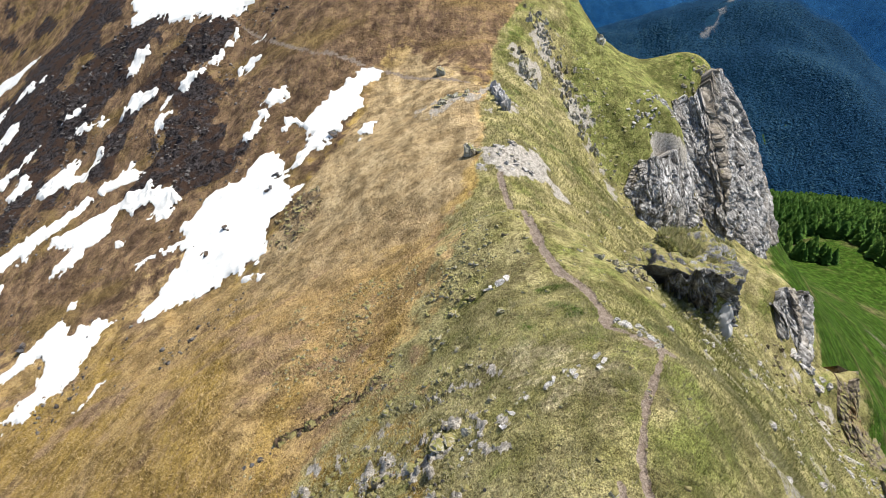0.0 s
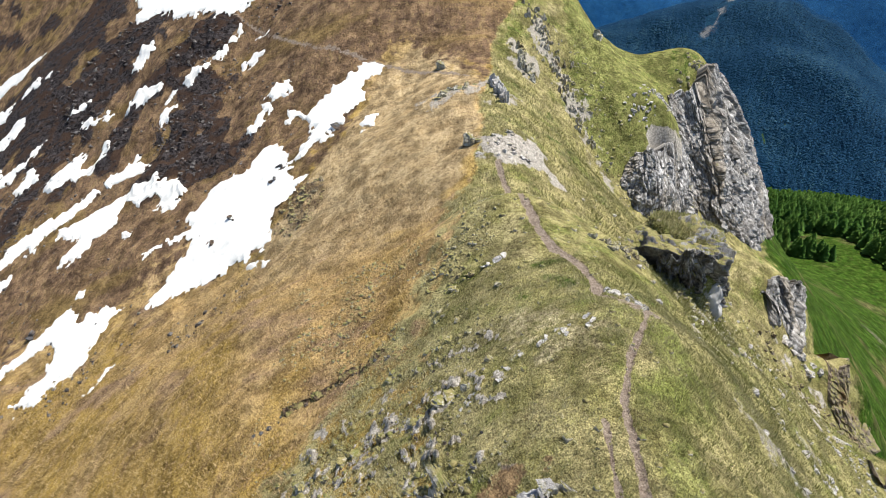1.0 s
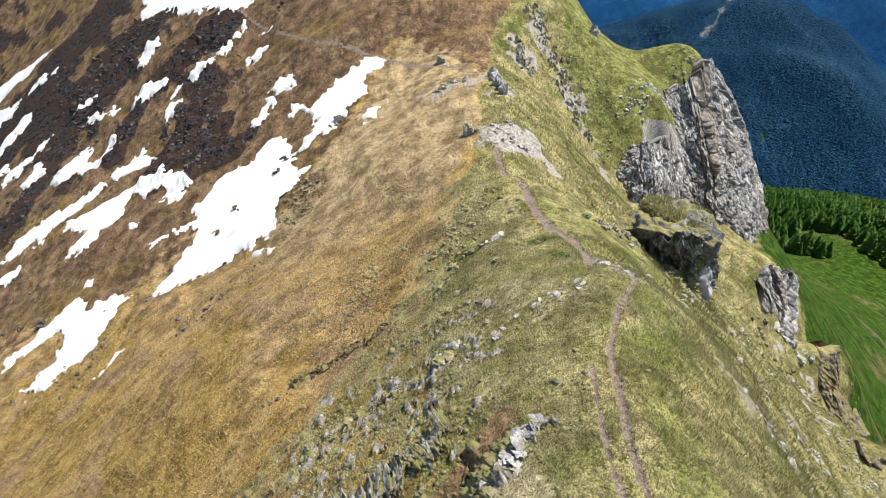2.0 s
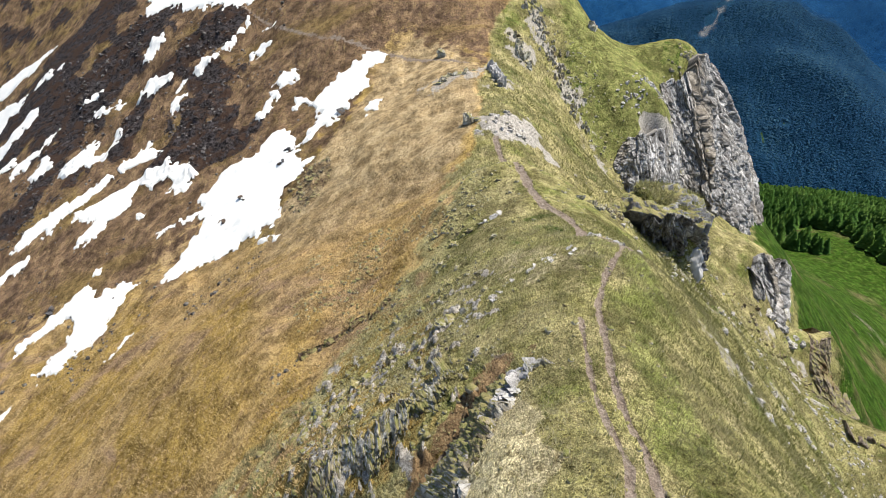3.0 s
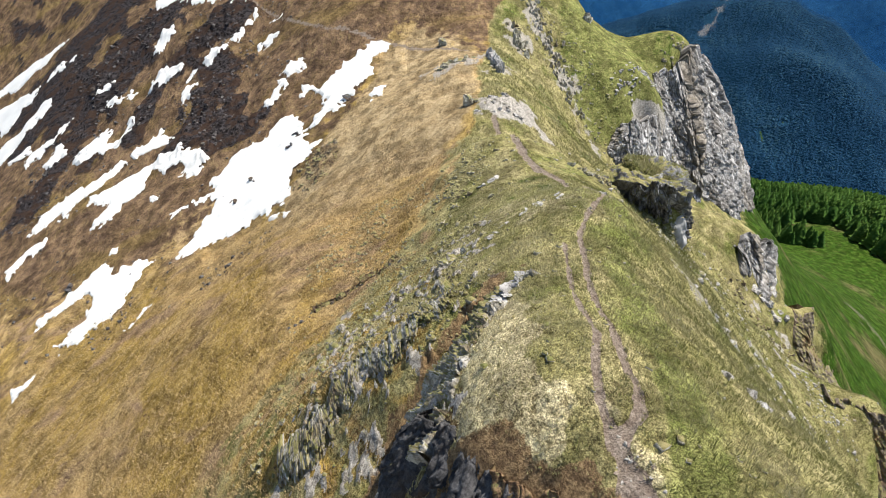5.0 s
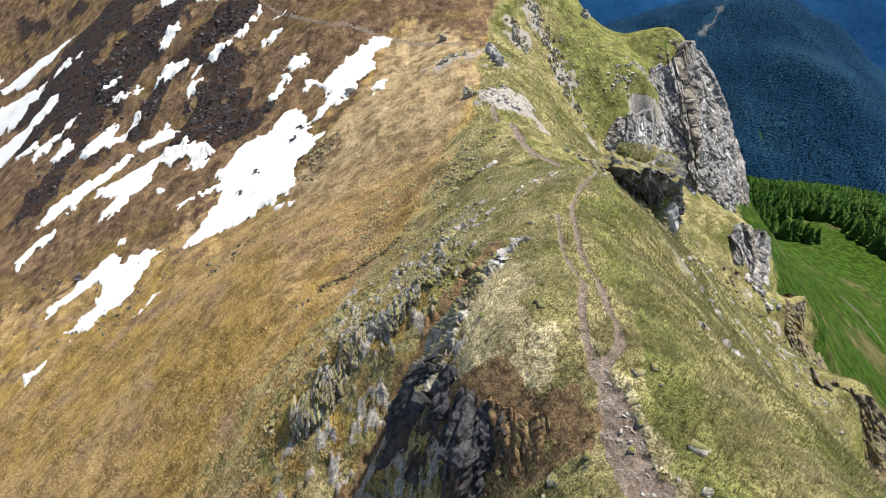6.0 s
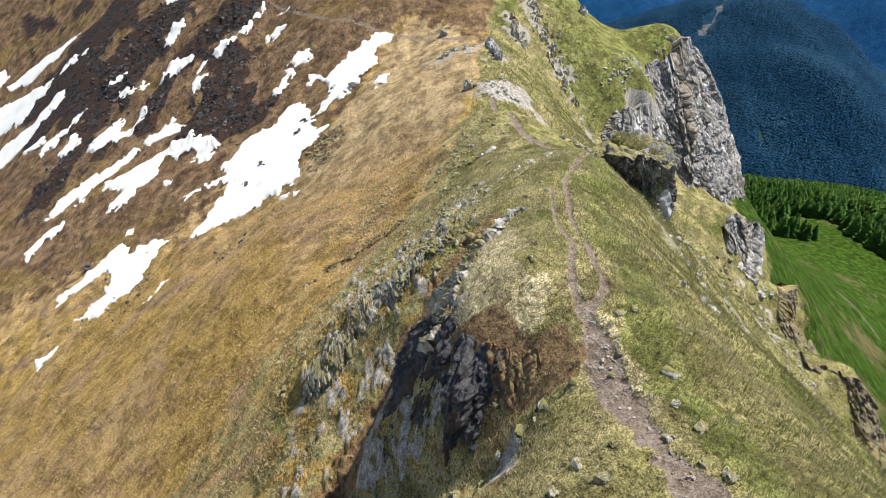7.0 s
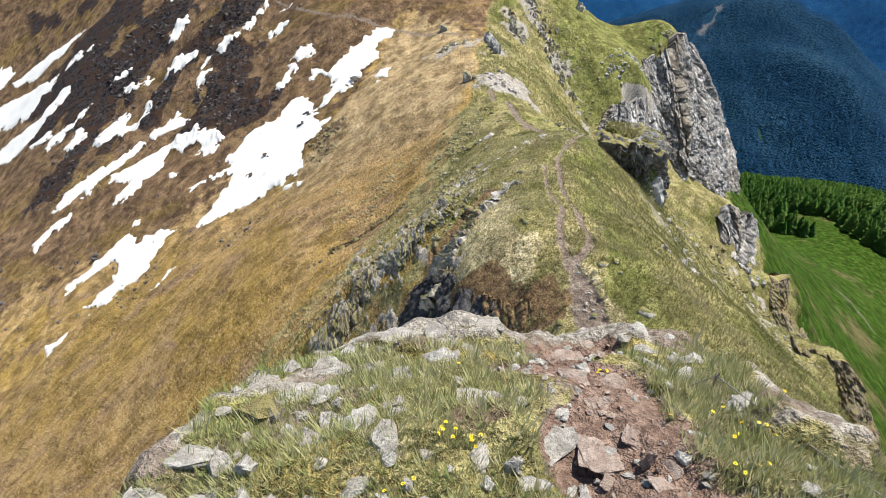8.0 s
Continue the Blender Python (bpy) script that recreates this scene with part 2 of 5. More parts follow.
    red = n.mix(n.ramp(n.noise(6, 5, 0.7), 0.3, 0.7), (0.165, 0.108, 0.08), (0.27, 0.19, 0.148))
    c = n.mix(ragged(n, n.attr("red"), n.noise(5, 5, 0.7), 0.8), c, n.mix(0.5, red, dark, "MULTIPLY"))
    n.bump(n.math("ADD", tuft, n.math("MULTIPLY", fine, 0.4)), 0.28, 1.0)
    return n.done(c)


def rock_material(name, light, shade, stain, moss=0.55, scale=1.0, stretch=(1, 1, 0.45), face=False, crackle=1.0):
    """Weathered limestone: pale faces, dark cracks and stains, turf on the ledges."""
    n = Nodes(name, 0.9)
    if face:
        n.face()
    big, mid, fine = n.noise(0.16 * scale, 5, 0.6, stretch), n.noise(1.1 * scale, 6, 0.7, stretch), n.noise(7 * scale, 5, 0.75)
    crack = n.ramp(n.cells(0.55 * scale, stretch), 0.0, 0.09)
    crack2 = n.ramp(n.cells(2.1 * scale, stretch), 0.0, 0.10)
    c = n.mix(n.ramp(mid, 0.38, 0.6), light, shade)
    c = n.mix(n.ramp(big, 0.48, 0.66), c, stain)
    c = n.mix(n.ramp(fine, 0.25, 0.6), n.mix(1.0, c, (0.55, 0.54, 0.53), "MULTIPLY"), c)
    c = n.mix(n.math("MULTIPLY", n.ramp(n.random(), 0.0, 1.0), 0.35), c, n.mix(1.0, c, (0.72, 0.68, 0.62), "MULTIPLY"))
    if face:
        gap = n.ramp(n.noise(0.5 * scale, 6, 0.7, stretch, 0.4), 0.4, 0.5)
        c = n.mix(gap, n.mix(1.0, c, (0.55, 0.535, 0.52), "MULTIPLY"), c)
        split = n.math("MULTIPLY", n.ramp(n.cells(0.9 * scale, (1, 0.3, 1)), 0.0, 0.1), n.ramp(n.noise(2.6 * scale, 5, 0.7), 0.3, 0.5))
        c = n.mix(split, n.mix(1.0, c, (0.45, 0.44, 0.43), "MULTIPLY"), c)
        chip = n.math("MULTIPLY", n.ramp(n.cells(2.6 * scale, (1, 0.55, 1)), 0.0, 0.16), n.ramp(n.noise(3.4 * scale, 8, 0.8, (1, 0.6, 1)), 0.36, 0.52))
        c = n.mix(chip, n.mix(1.0, c, (0.52, 0.51, 0.5), "MULTIPLY"), c)
    n.source = n.pos.outputs["Position"]
    turf = n.mix(n.ramp(n.noise(1.6, 4), 0.35, 0.65), (0.16, 0.16, 0.05), (0.25, 0.21, 0.09))
    ledge = n.ramp(n.math("ADD", n.up(), n.math("MULTIPLY", n.math("SUBTRACT", n.noise(0.7 * scale, 5), 0.5), 1.0)), moss, moss + 0.18)
    c = n.mix(ledge, c, turf)
    h = n.math("ADD", n.math("MULTIPLY", mid, 0.5), n.math("MULTIPLY", fine, 0.3))
    h = n.math("ADD", h, n.math("ADD", n.math("MULTIPLY", crack, 0.16 * crackle), n.math("MULTIPLY", crack2, 0.07 * crackle)))
    n.bump(h, 0.45 / scale, 0.9)
    return n.done(c)


def plain_material(name, a, b, scale=4.0, rough=0.9, bump=0.02, metal=0.0):
    n = Nodes(name, rough)
    f = n.noise(scale, 5, 0.65)
    n.bump(f, bump, 0.7)
    n.bsdf.inputs["Metallic"].default_value = metal
    return n.done(n.mix(n.ramp(f, 0.3, 0.7), a, b))


def tint_material(name, a, b, c, through=0.25):
    """Leaves and blades, each tuft or tree with a tint of its own."""
    n = Nodes(name, 0.8, 0.05)
    t = n.attr("tint")
    col = n.mix(n.ramp(t, 0.0, 0.55), a, b)
    col = n.mix(n.ramp(t, 0.6, 1.0), col, c)
    tr = n.t.nodes.new("ShaderNodeBsdfTranslucent")
    n.link(col, tr.inputs["Color"])
    mx = n.t.nodes.new("ShaderNodeMixShader")
    mx.inputs[0].default_value = through
    n.link(n.bsdf.outputs[0], mx.inputs[1]), n.link(tr.outputs[0], mx.inputs[2])
    n.link(mx.outputs[0], n.t.nodes["Material Output"].inputs["Surface"])
    return n.done(col)


TURF = ground_material()
CLIFF = rock_material("limestone_cliff", (0.72, 0.705, 0.68), (0.36, 0.355, 0.35), (0.42, 0.37, 0.3), 1.02, 0.7, (1, 0.25, 1), True)
# limestone kept darker than limestone_cliff: the overhang's shade is in the colour
SHADED_OVERHANG = rock_material("shaded_overhang_limestone", (0.5, 0.485, 0.475), (0.15, 0.147, 0.147), (0.16, 0.13, 0.105), 0.75, 0.9, (1, 0.4, 1), True)
PALE = rock_material("pale_limestone", (0.6, 0.58, 0.55), (0.32, 0.31, 0.30), (0.38, 0.335, 0.28), 0.95, 1.0)
# darker than limestone_cliff as well, with the bastion's shade in its tones
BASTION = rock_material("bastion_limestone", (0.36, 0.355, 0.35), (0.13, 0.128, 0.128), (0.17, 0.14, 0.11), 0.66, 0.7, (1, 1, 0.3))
CRAG = rock_material("lichened_crag", (0.54, 0.52, 0.44), (0.30, 0.28, 0.215), (0.22, 0.18, 0.11), 0.72, 1.6, (1, 1, 0.6), False, 0.4)
# dark rock, its colour lowered further to hold the hollow face's shade
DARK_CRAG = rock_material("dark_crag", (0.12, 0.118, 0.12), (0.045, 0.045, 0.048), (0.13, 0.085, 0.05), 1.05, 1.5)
RIB_ROCK = rock_material("mossy_rib", (0.56, 0.535, 0.47), (0.24, 0.22, 0.175), (0.21, 0.165, 0.1), 0.66, 1.7, (1, 1, 0.6), False, 0.6)
TORN_EARTH = rock_material("torn_earth", (0.115, 0.075, 0.045), (0.05, 0.034, 0.024), (0.16, 0.105, 0.055), 0.85, 2.0, (1, 1, 0.7))
EARTH = rock_material("rusty_earth", (0.29, 0.19, 0.10), (0.135, 0.082, 0.046), (0.22, 0.15, 0.07), 0.8, 2.0, (1, 1, 0.7))
SHALE = rock_material("frost_shattered_shale", (0.2, 0.185, 0.175), (0.03, 0.027, 0.027), (0.055, 0.043, 0.034), 1.05, 1.2)
BROWN_CRAG = rock_material("rusty_crag", (0.30, 0.25, 0.19), (0.13, 0.105, 0.085), (0.25, 0.16, 0.09), 0.75, 1.2)
STONE = rock_material("pale_stone", (0.52, 0.5, 0.455), (0.3, 0.285, 0.255), (0.36, 0.33, 0.28), 2.0, 5.0, (1, 1, 1), False, 0.25)
RED_STONE = rock_material("reddish_stone", (0.42, 0.34, 0.28), (0.28, 0.21, 0.17), (0.30, 0.25, 0.2), 2.0, 5.0, (1, 1, 1), False, 0.25)
SNOW = plain_material("old_snow", (0.77, 0.755, 0.70), (0.69, 0.675, 0.625), 1.5, 0.7, 0.08)
GRASS = tint_material("grass_blades", (0.19, 0.195, 0.065), (0.315, 0.29, 0.14), (0.42, 0.375, 0.225))
KNOLL_GRASS = tint_material("knoll_blades", (0.2, 0.26, 0.07), (0.38, 0.375, 0.18), (0.56, 0.51, 0.34), 0.35)
DRY_GRASS = tint_material("dry_grass_blades", (0.34, 0.245, 0.105), (0.42, 0.31, 0.155), (0.25, 0.17, 0.095))
LARCH = tint_material("larch_needles", (0.035, 0.085, 0.014), (0.07, 0.14, 0.024), (0.11, 0.185, 0.036))
# far trees bluer than real needles: haze put into their colour
HAZY_SPRUCE = tint_material("hazy_far_spruce", (0.013, 0.054, 0.11), (0.022, 0.078, 0.15), (0.055, 0.13, 0.17), 0.05)
BARK = plain_material("bark", (0.10, 0.075, 0.055), (0.16, 0.13, 0.10), 3)
PETAL = plain_material("yellow_petal", (0.80, 0.62, 0.02), (0.75, 0.5, 0.01), 40, 0.6, 0.001)
STEM = plain_material("green_stem", (0.10, 0.16, 0.03), (0.16, 0.2, 0.05), 20)
STEEL = plain_material("weathered_steel", (0.22, 0.21, 0.20), (0.32, 0.30, 0.28), 60, 0.45, 0.001, 0.9)
PLASTER = plain_material("pale_plaster", (0.6, 0.57, 0.52), (0.5, 0.48, 0.45), 0.2)
TILE = plain_material("dull_roof", (0.25, 0.2, 0.18), (0.3, 0.26, 0.24), 0.2)
# ---- mesh helpers ----


def mesh_of(name, co, faces, mat, smooth=True):
    """A mesh from arrays: co (n, 3) and faces (m, k)."""
    me = bpy.data.meshes.new(name)
    co, faces = np.asarray(co, float), np.asarray(faces, np.int32)
    m, k = faces.shape
    me.vertices.add(len(co))
    me.vertices.foreach_set("co", co.ravel())
    me.loops.add(m * k)
    me.loops.foreach_set("vertex_index", faces.ravel())
    me.polygons.add(m)
    me.polygons.foreach_set("loop_start", (np.arange(m) * k).astype(np.int32))
    me.update()
    if smooth:
        me.shade_smooth()
    me.materials.append(mat)
    return me


def put_attr(me, name, values):
    me.attributes.new(name, "FLOAT", "POINT").data.foreach_set("value", np.asarray(values, np.float32).ravel())


def grid_faces(nx, ny):
    i = (np.arange(ny - 1)[:, None] * nx + np.arange(nx - 1)).ravel()
    return np.stack([i, i + 1, i + nx + 1, i + nx], -1)


def hash3(i, j, k, seed):
    n = (i.astype(np.int64) * 374761393 + j.astype(np.int64) * 668265263 + k.astype(np.int64) * 2147483647 + seed * 974634721) & 0x7FFFFFFF
    n = ((n ^ (n >> 13)) * 1274126177) & 0x7FFFFFFF
    return ((n ^ (n >> 16)) & 0xFFFF) / 65535.0


def vnoise3(p, seed=0):
    f = np.floor(p)
    u = p - f
    u = u * u * (3 - 2 * u)
    out = 0.0
    for a in (0, 1):
        for b in (0, 1):
            for c in (0, 1):
                w = (u[..., 0] if a else 1 - u[..., 0]) * (u[..., 1] if b else 1 - u[..., 1]) * (u[..., 2] if c else 1 - u[..., 2])
                out = out + w * hash3(f[..., 0] + a, f[..., 1] + b, f[..., 2] + c, seed)
    return 2 * out - 1


def fbm3(p, cell, octaves=4, seed=0, gain=0.5):
    out, amp = 0.0, 1.0
    for k in range(octaves):
        out = out + amp * vnoise3(p / cell + 13.7 * k, seed + k)
        amp, cell = amp * gain, cell * 0.5
    return out


# ---- the ground ----


def axis(marks, far_lo, far_hi):
    """Places along one axis: marks are (place, spacing), with the spacing running evenly between them."""
    at, gap = [m[0] for m in marks], [m[1] for m in marks]
    out = [far_lo]
    while out[-1] < far_hi:
        out.append(out[-1] + float(np.interp(out[-1], at, gap)))
    return np.array(out)


def to_lines(x, y, lines):
    """The distance from each place to the nearest of some lines in plan, and the side (plus: right of its way)."""
    best, side = np.full(x.shape, 1e9), np.zeros(x.shape)
    for line in lines:
        for (ax, ay), (bx, by) in zip(line[:-1], line[1:]):
            dx, dy = bx - ax, by - ay
            t = np.clip(((x - ax) * dx + (y - ay) * dy) / (dx * dx + dy * dy), 0, 1)
            ex, ey = x - ax - t * dx, y - ay - t * dy
            d = np.hypot(ex, ey)
            near = d < best
            best = np.where(near, d, best)
            side = np.where(near, np.sign(ex * dy - ey * dx), side)
    return best, side


TRAIL = [(8.9, -17), (8.3, -14.4), (7.8, -12.5), (7.5, -10), (7.2, -7.8), (6.9, -5.3), (6.8, -3.2)]
TRAIL_EAST = [(6.8, -3.2), (8.2, -1.5), (8.5, 0.4), (8.4, 2.4), (8.8, 5.5), (8.6, 8.2), (8.8, 10.8), (9.3, 14), (9.8, 18), (11.3, 22), (13, 25), (14.2, 27.6)]
TRAIL_WEST = [(6.8, -3.2), (6.6, -0.8), (7, 1.9), (7.6, 4), (7.6, 6), (7.5, 9), (7.8, 12), (8.4, 16.5)]
TRAIL_FAR = [(14.2, 27.6), (13.4, 29.5), (12.2, 31.5), (12.8, 36), (12.2, 41), (10.7, 43.5), (10, 47), (9.4, 53), (8.8, 57), (8.5, 66), (8, 74)]
TRAIL_FACE = [(-78, 178), (-60, 168.2), (-51, 161), (-41, 151), (-30.3, 140), (-20.3, 135), (-11, 130.3), (-3, 123.3), (5.2, 117)]
TRAIL_KNOLL = [(1.2, -34), (1.1, -29), (1.0, -27), (1.2, -26), (0.9, -25.3), (1.4, -24.6)]


TRENCH = [(3.4, 14.6), (1.2, 11), (-1.2, 8.2), (-3.6, 5.4), (-6, 2.5), (-8.5, -1)]
HOLE = [(1.5, -8.6), (-1.5, -7.2), (-4.5, -4.2), (-7.5, -2.5)]
SLIDE = [(843, 1952), (911, 2032), (1010, 2155)]


# dark frost-shattered bands of the far slope: their ends in plan and half their width
SHALE_BANDS = [((-92, 181), (-122, 160), 11), ((-112, 204), (-142, 178), 14), ((-128, 172), (-140, 160), 7), ((-96, 167), (-114, 155), 6), ((-62, 163), (-81, 156), 6), ((-63, 141), (-70, 122), 6.5), ((-46, 122), (-60, 118), 4.5),
               ((-57, 129), (-64, 124), 5), ((-86, 149), (-89, 136), 4), ((-114, 149), (-119, 127), 6.5), ((-116, 131), (-131, 117), 4)]


def zones(x, y, h):
    """How much of each kind of cover lies at a place, 0 to 1, by plan and by slope."""
    z = {}
    wob = 2.5 * fbm(x, y, 18, 3, 41)
    crest = np.interp(y, [-30, 0, 12, 26, 38, 50, 60, 75, 106, 131, 155, 190], [-46, -36, -29, -18, -6, -4, -2, 5, 8, 12, 20, 27])
    inner = np.interp(y, [-30, 0, 15, 28, 50, 75, 106], [4, 2.5, 0.5, 0, 2, 6, 8])
    z["green"] = step(-2.5, 2.5, x - crest + wob * 0.8) * (0.52 + 0.48 * step(-2, 2, x - inner + wob * 0.4))
    gully = np.interp(x, [-140, -85, -66, -38, -31, -21, -13, -9, 4, 12], [68, 84, 84, 84, 96, 112, 131, 131, 120, 114])
    z["heath"] = step(-20, 26, y - gully + 2.2 * wob) * (1 - z["green"])
    z["pale"] = 0.8 * step(40, 90, y + 2 * wob) * (1 - z["heath"]) * (1 - z["green"]) * step(-60, -22, x + wob) + 0.5 * z["heath"] * step(-0.1, 0.6, fbm(x, y, 25, 3, 7)) * step(-40, 0, x)
    near_knoll = step(-15, -19, y) * step(9, 7, np.abs(x))
    z["green"] = np.maximum(z["green"], near_knoll * 0.62)
    z["lush"] = step(0, 30, 0.9 * (x - 60) + wob - 0.12 * (y - 60)) * step(-70, -100, h)
    z["lush"] = np.maximum(z["lush"], 0.5 * step(16, 6, np.hypot(x - 925, (y - 1571) / 2)) + 0.5 * step(10, 4, np.hypot((x - 998) / 1.6, y - 1600)))
    z["lush"] = np.maximum(z["lush"], 0.36 * step(20, 32, x) * step(112, 128, y) * step(-80, -50, h))
    z["lush"] = np.maximum(z["lush"], 0.46 * step(0.15, 0.8, fbm(x, y, 7, 3, 19)) * step(2, 6, x - inner))
    z["lush"] = np.maximum(z["lush"], 0.38 * near_knoll)
    z["lawn"] = step(1.2, -1.2, to_lines(x, y, [[(2.4, 9.5), (2.2, 5), (2.4, 1), (3.4, -1.2)]])[0] - 2.3 + 0.9 * fbm(x, y, 1.6, 4, 47)) * step(-0.6, 0.5, x - np.interp(y, [-2, 4, 8.5, 12], [0.2, 0.2, 2.0, 4.2]))
    z["lawn"] = np.maximum(z["lawn"], 0.55 * step(0.1, 0.6, fbm(x, y, 6, 4, 93)) * step(2, 5, x - inner) * step(16, 8, x) * step(40, 30, y))
    trail_x = np.interp(y, [-17, -8, -3, 0, 10, 18, 27, 36, 47, 60], [8.9, 7.4, 7.6, 8.5, 8.8, 9.8, 14, 13, 10, 9])
    z["fresh"] = 0.62 * step(0.2, 1.8, x - trail_x + 0.5 * fbm(x, y, 2.5, 3, 81)) * step(7, 2.5, x - trail_x) * step(30, 12, y)
    z["fresh"] = np.maximum(z["fresh"], 0.72 * step(26, 36, x + wob) * step(104, 118, y) * step(-72, -56, h))
    z["fresh"] = np.maximum(z["fresh"], 0.42 * step(24, 34, y) * step(72, 60, y) * step(-2, 3, x - trail_x))
    z["hazy_wood"] = step(560, 800, np.hypot(x, y)) * step(0, 60, x) * (1 - 0.6 * step(14, 6, np.hypot(x - 925, (y - 1571) / 2)) - 0.6 * step(9, 4, np.hypot((x - 998) / 1.6, y - 1600)))
    gy, gx = np.gradient(h, y[:, 0], x[0])
    steep = np.hypot(gx, gy)
    z["rock"] = step(1.7, 2.3, steep + 0.25 * fbm(x, y, 5, 3, 3)) * step(400, 300, np.hypot(x, y)) * (1 - 0.6 * step(10, 6, np.hypot(x - 31, y - 58)))
    scar = step(6, 2.5, np.hypot((x - 11) / 1.35, (y - 80.5) / 1.1) + 2.6 * fbm(x, y, 3, 4, 8, 0.6))
    scree = step(15, 7, np.hypot((x - 66) / 0.8, (y - 68) / 1.1) + 3.5 * fbm(x, y, 6, 3, 12)) * step(-0.35, 0.75, fbm(x, y, 2.2, 4, 13, 0.65)) * 0.8
    rib = to_lines(x, y, [[(27, 41), (31, 33)], [(30, 50), (36, 48)], [(40, 45), (46, 40)], [(22, 22.5), (24.5, 19.5)]])[0]
    z["rock"] = np.maximum.reduce([z["rock"], scar, scree, 0.48 * step(1.3, 0.1, rib + 2.2 * fbm(x, y, 1.8, 4, 5))])
    outcrop = step(-2, 3, x + 14) * step(2.5, -0.5, x - 0.14 * y) * step(-8, -3, y) * step(36, 28, y)
    z["rock"] = np.maximum(z["rock"], outcrop * step(0.25, 0.8, fbm(x * 1.3 + y * 0.6, y * 0.6 - x * 0.5, 1.1, 4, 77, 0.65)))
    z["fins"] = outcrop
    run = fbm(x * 0.9 + y * 0.75, (y - x * 0.8) * 0.35, 7, 4, 31)
    band = np.zeros(x.shape)
    for (ax, ay), (bx, by), half in SHALE_BANDS:
        dist = to_lines(x, y, [[(ax, ay), (bx, by)]])[0]
        band = np.maximum(band, step(1.25 * half, 0.45 * half, dist + 0.55 * half * run))
    gap = step(-150, -165, x + 0.5 * (y - 180))
    band = np.maximum(band, 0.7 * step(-44, -58, x) * step(104, 122, y) * step(0.25, 0.6, run))
    z["shale"] = band * (1 - gap) * (z["heath"] > 0.2)
    snowrock = step(6.5, 4, np.hypot((x + 26.5) / 0.8, (y - 89.5) / 1.25) + 1.5 * fbm(x, y, 3, 3, 6))
    z["shale"] = np.maximum(z["shale"], 0.47 * snowrock)
    z["rock"] = np.maximum(z["rock"], 0.6 * step(3.6, 0.2, to_lines(x, y, [[(24, 148), (26, 137), (31, 123), (36, 111)], [(17.5, 133), (19, 124)], [(10.5, 110), (11.5, 103)], [(-2, 106), (5, 109)]])[0] + 3.2 * fbm(x, y, 2.6, 5, 44, 0.65)))
    z["rock"] = np.maximum(z["rock"], 0.46 * step(24, 8, to_lines(x, y, [SLIDE])[0] + 14 * fbm(x, y, 60, 3, 3)))
    # where the ground's colour takes the valley wall's haze blue
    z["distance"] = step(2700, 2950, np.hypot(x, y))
    z["rock"] = np.maximum(z["rock"], 0.6 * step(0.25, 0.7, fbm(x, y, 1.1, 3, 64)) * near_knoll)
    z["rock"] = np.maximum(z["rock"], 0.62 * near_knoll * step(-24.6, -24.1, y + 0.3 * fbm(x, y, 0.6, 3, 65)))
    wide = np.interp(y, [-18, -7, -3, 0, 12, 26, 31, 70], [0.66, 0.58, 0.42, 0.22, 0.17, 0.2, 0.42, 0.42]) * (1 + 0.45 * fbm(x, y, 1.3, 3, 2))
    d, side = to_lines(x, y, [TRAIL, TRAIL_EAST, TRAIL_FAR])
    d = np.minimum(d, 1.2 * to_lines(x, y, [TRAIL_WEST])[0])
    df, _ = to_lines(x, y, [TRAIL_FACE])
    dk, _ = to_lines(x, y, [TRAIL_KNOLL])
    kn = step(0.95, 0.35, dk + 0.42 * fbm(x, y, 0.7, 4, 21)) * step(-20, -23, y)
    bare = step(3.0, 0.7, np.hypot(x - 14, (y - 28.5) / 0.8) + 0.8 * fbm(x, y, 1.5, 3, 14))
    dt, _ = to_lines(x, y, [TRENCH])
    z["soil"] = np.maximum.reduce([0.75 * step(1.1, 0.3, dt + 0.5 * fbm(x, y, 1.2, 3, 9)), step(1.35, 0.75, d / wide), 0.66 * step(0.9, 0.3, df + 0.25 * fbm(x, y, 2, 2, 6)), kn, 0.7 * bare, 0.46 * step(14, 4, np.hypot((x - 196) / 1.3, (y - 188) / 1.3) + 6 * fbm(x, y, 7, 4, 5)) * (x > 150)])
    cut = 0.13 * step(1.3, 0.7, d / wide) - 0.10 * step(2.6, 1.4, d / wide) * step(1.0, 1.35, d / wide) * (side > 0)
    z["soil"] = np.maximum(z["soil"], near_knoll * (0.46 + 0.2 * fbm(x, y, 0.9, 3, 27)))
    z["earth"] = 0.8 * step(2.0, 0.7, to_lines(x, y, [[(0.6, -1.2), (2.7, -3.6), (4.9, -5.2), (5.6, -5.6)]])[0] + 0.8 * fbm(x, y, 1.3, 4, 35))
    z["earth"] = np.maximum(z["earth"], 0.75 * step(2.1, 0.8, dt + 0.9 * fbm(x, y, 1.4, 4, 36)), 0.62 * step(1.9, 0.6, to_lines(x, y, [[(-15.5, 35), (-11, 36.6), (-5.4, 37)]])[0] + 0.9 * fbm(x, y, 1.5, 4, 38)))
    z["soil"] = np.maximum(z["soil"], 0.45 * z["earth"])
    z["red"] = np.maximum(kn, 0.7 * near_knoll * step(0.3, 0.12, np.hypot((x + 0.12) / 1.3, y + 26.42) + 0.1 * fbm(x, y, 0.3, 3, 4)))
    z["cut"] = cut * (d < 4) + 0.12 * kn
    return z


XS = axis([(-2500, 90), (-400, 12), (-220, 2.6), (-110, 1.1), (-30, 0.42), (-12, 0.2), (-4, 0.085), (4.5, 0.085), (9, 0.16), (24, 0.3), (60, 0.7), (110, 1.0), (230, 1.6), (320, 4), (600, 14), (2200, 28), (3800, 60)], -2500, 3800)
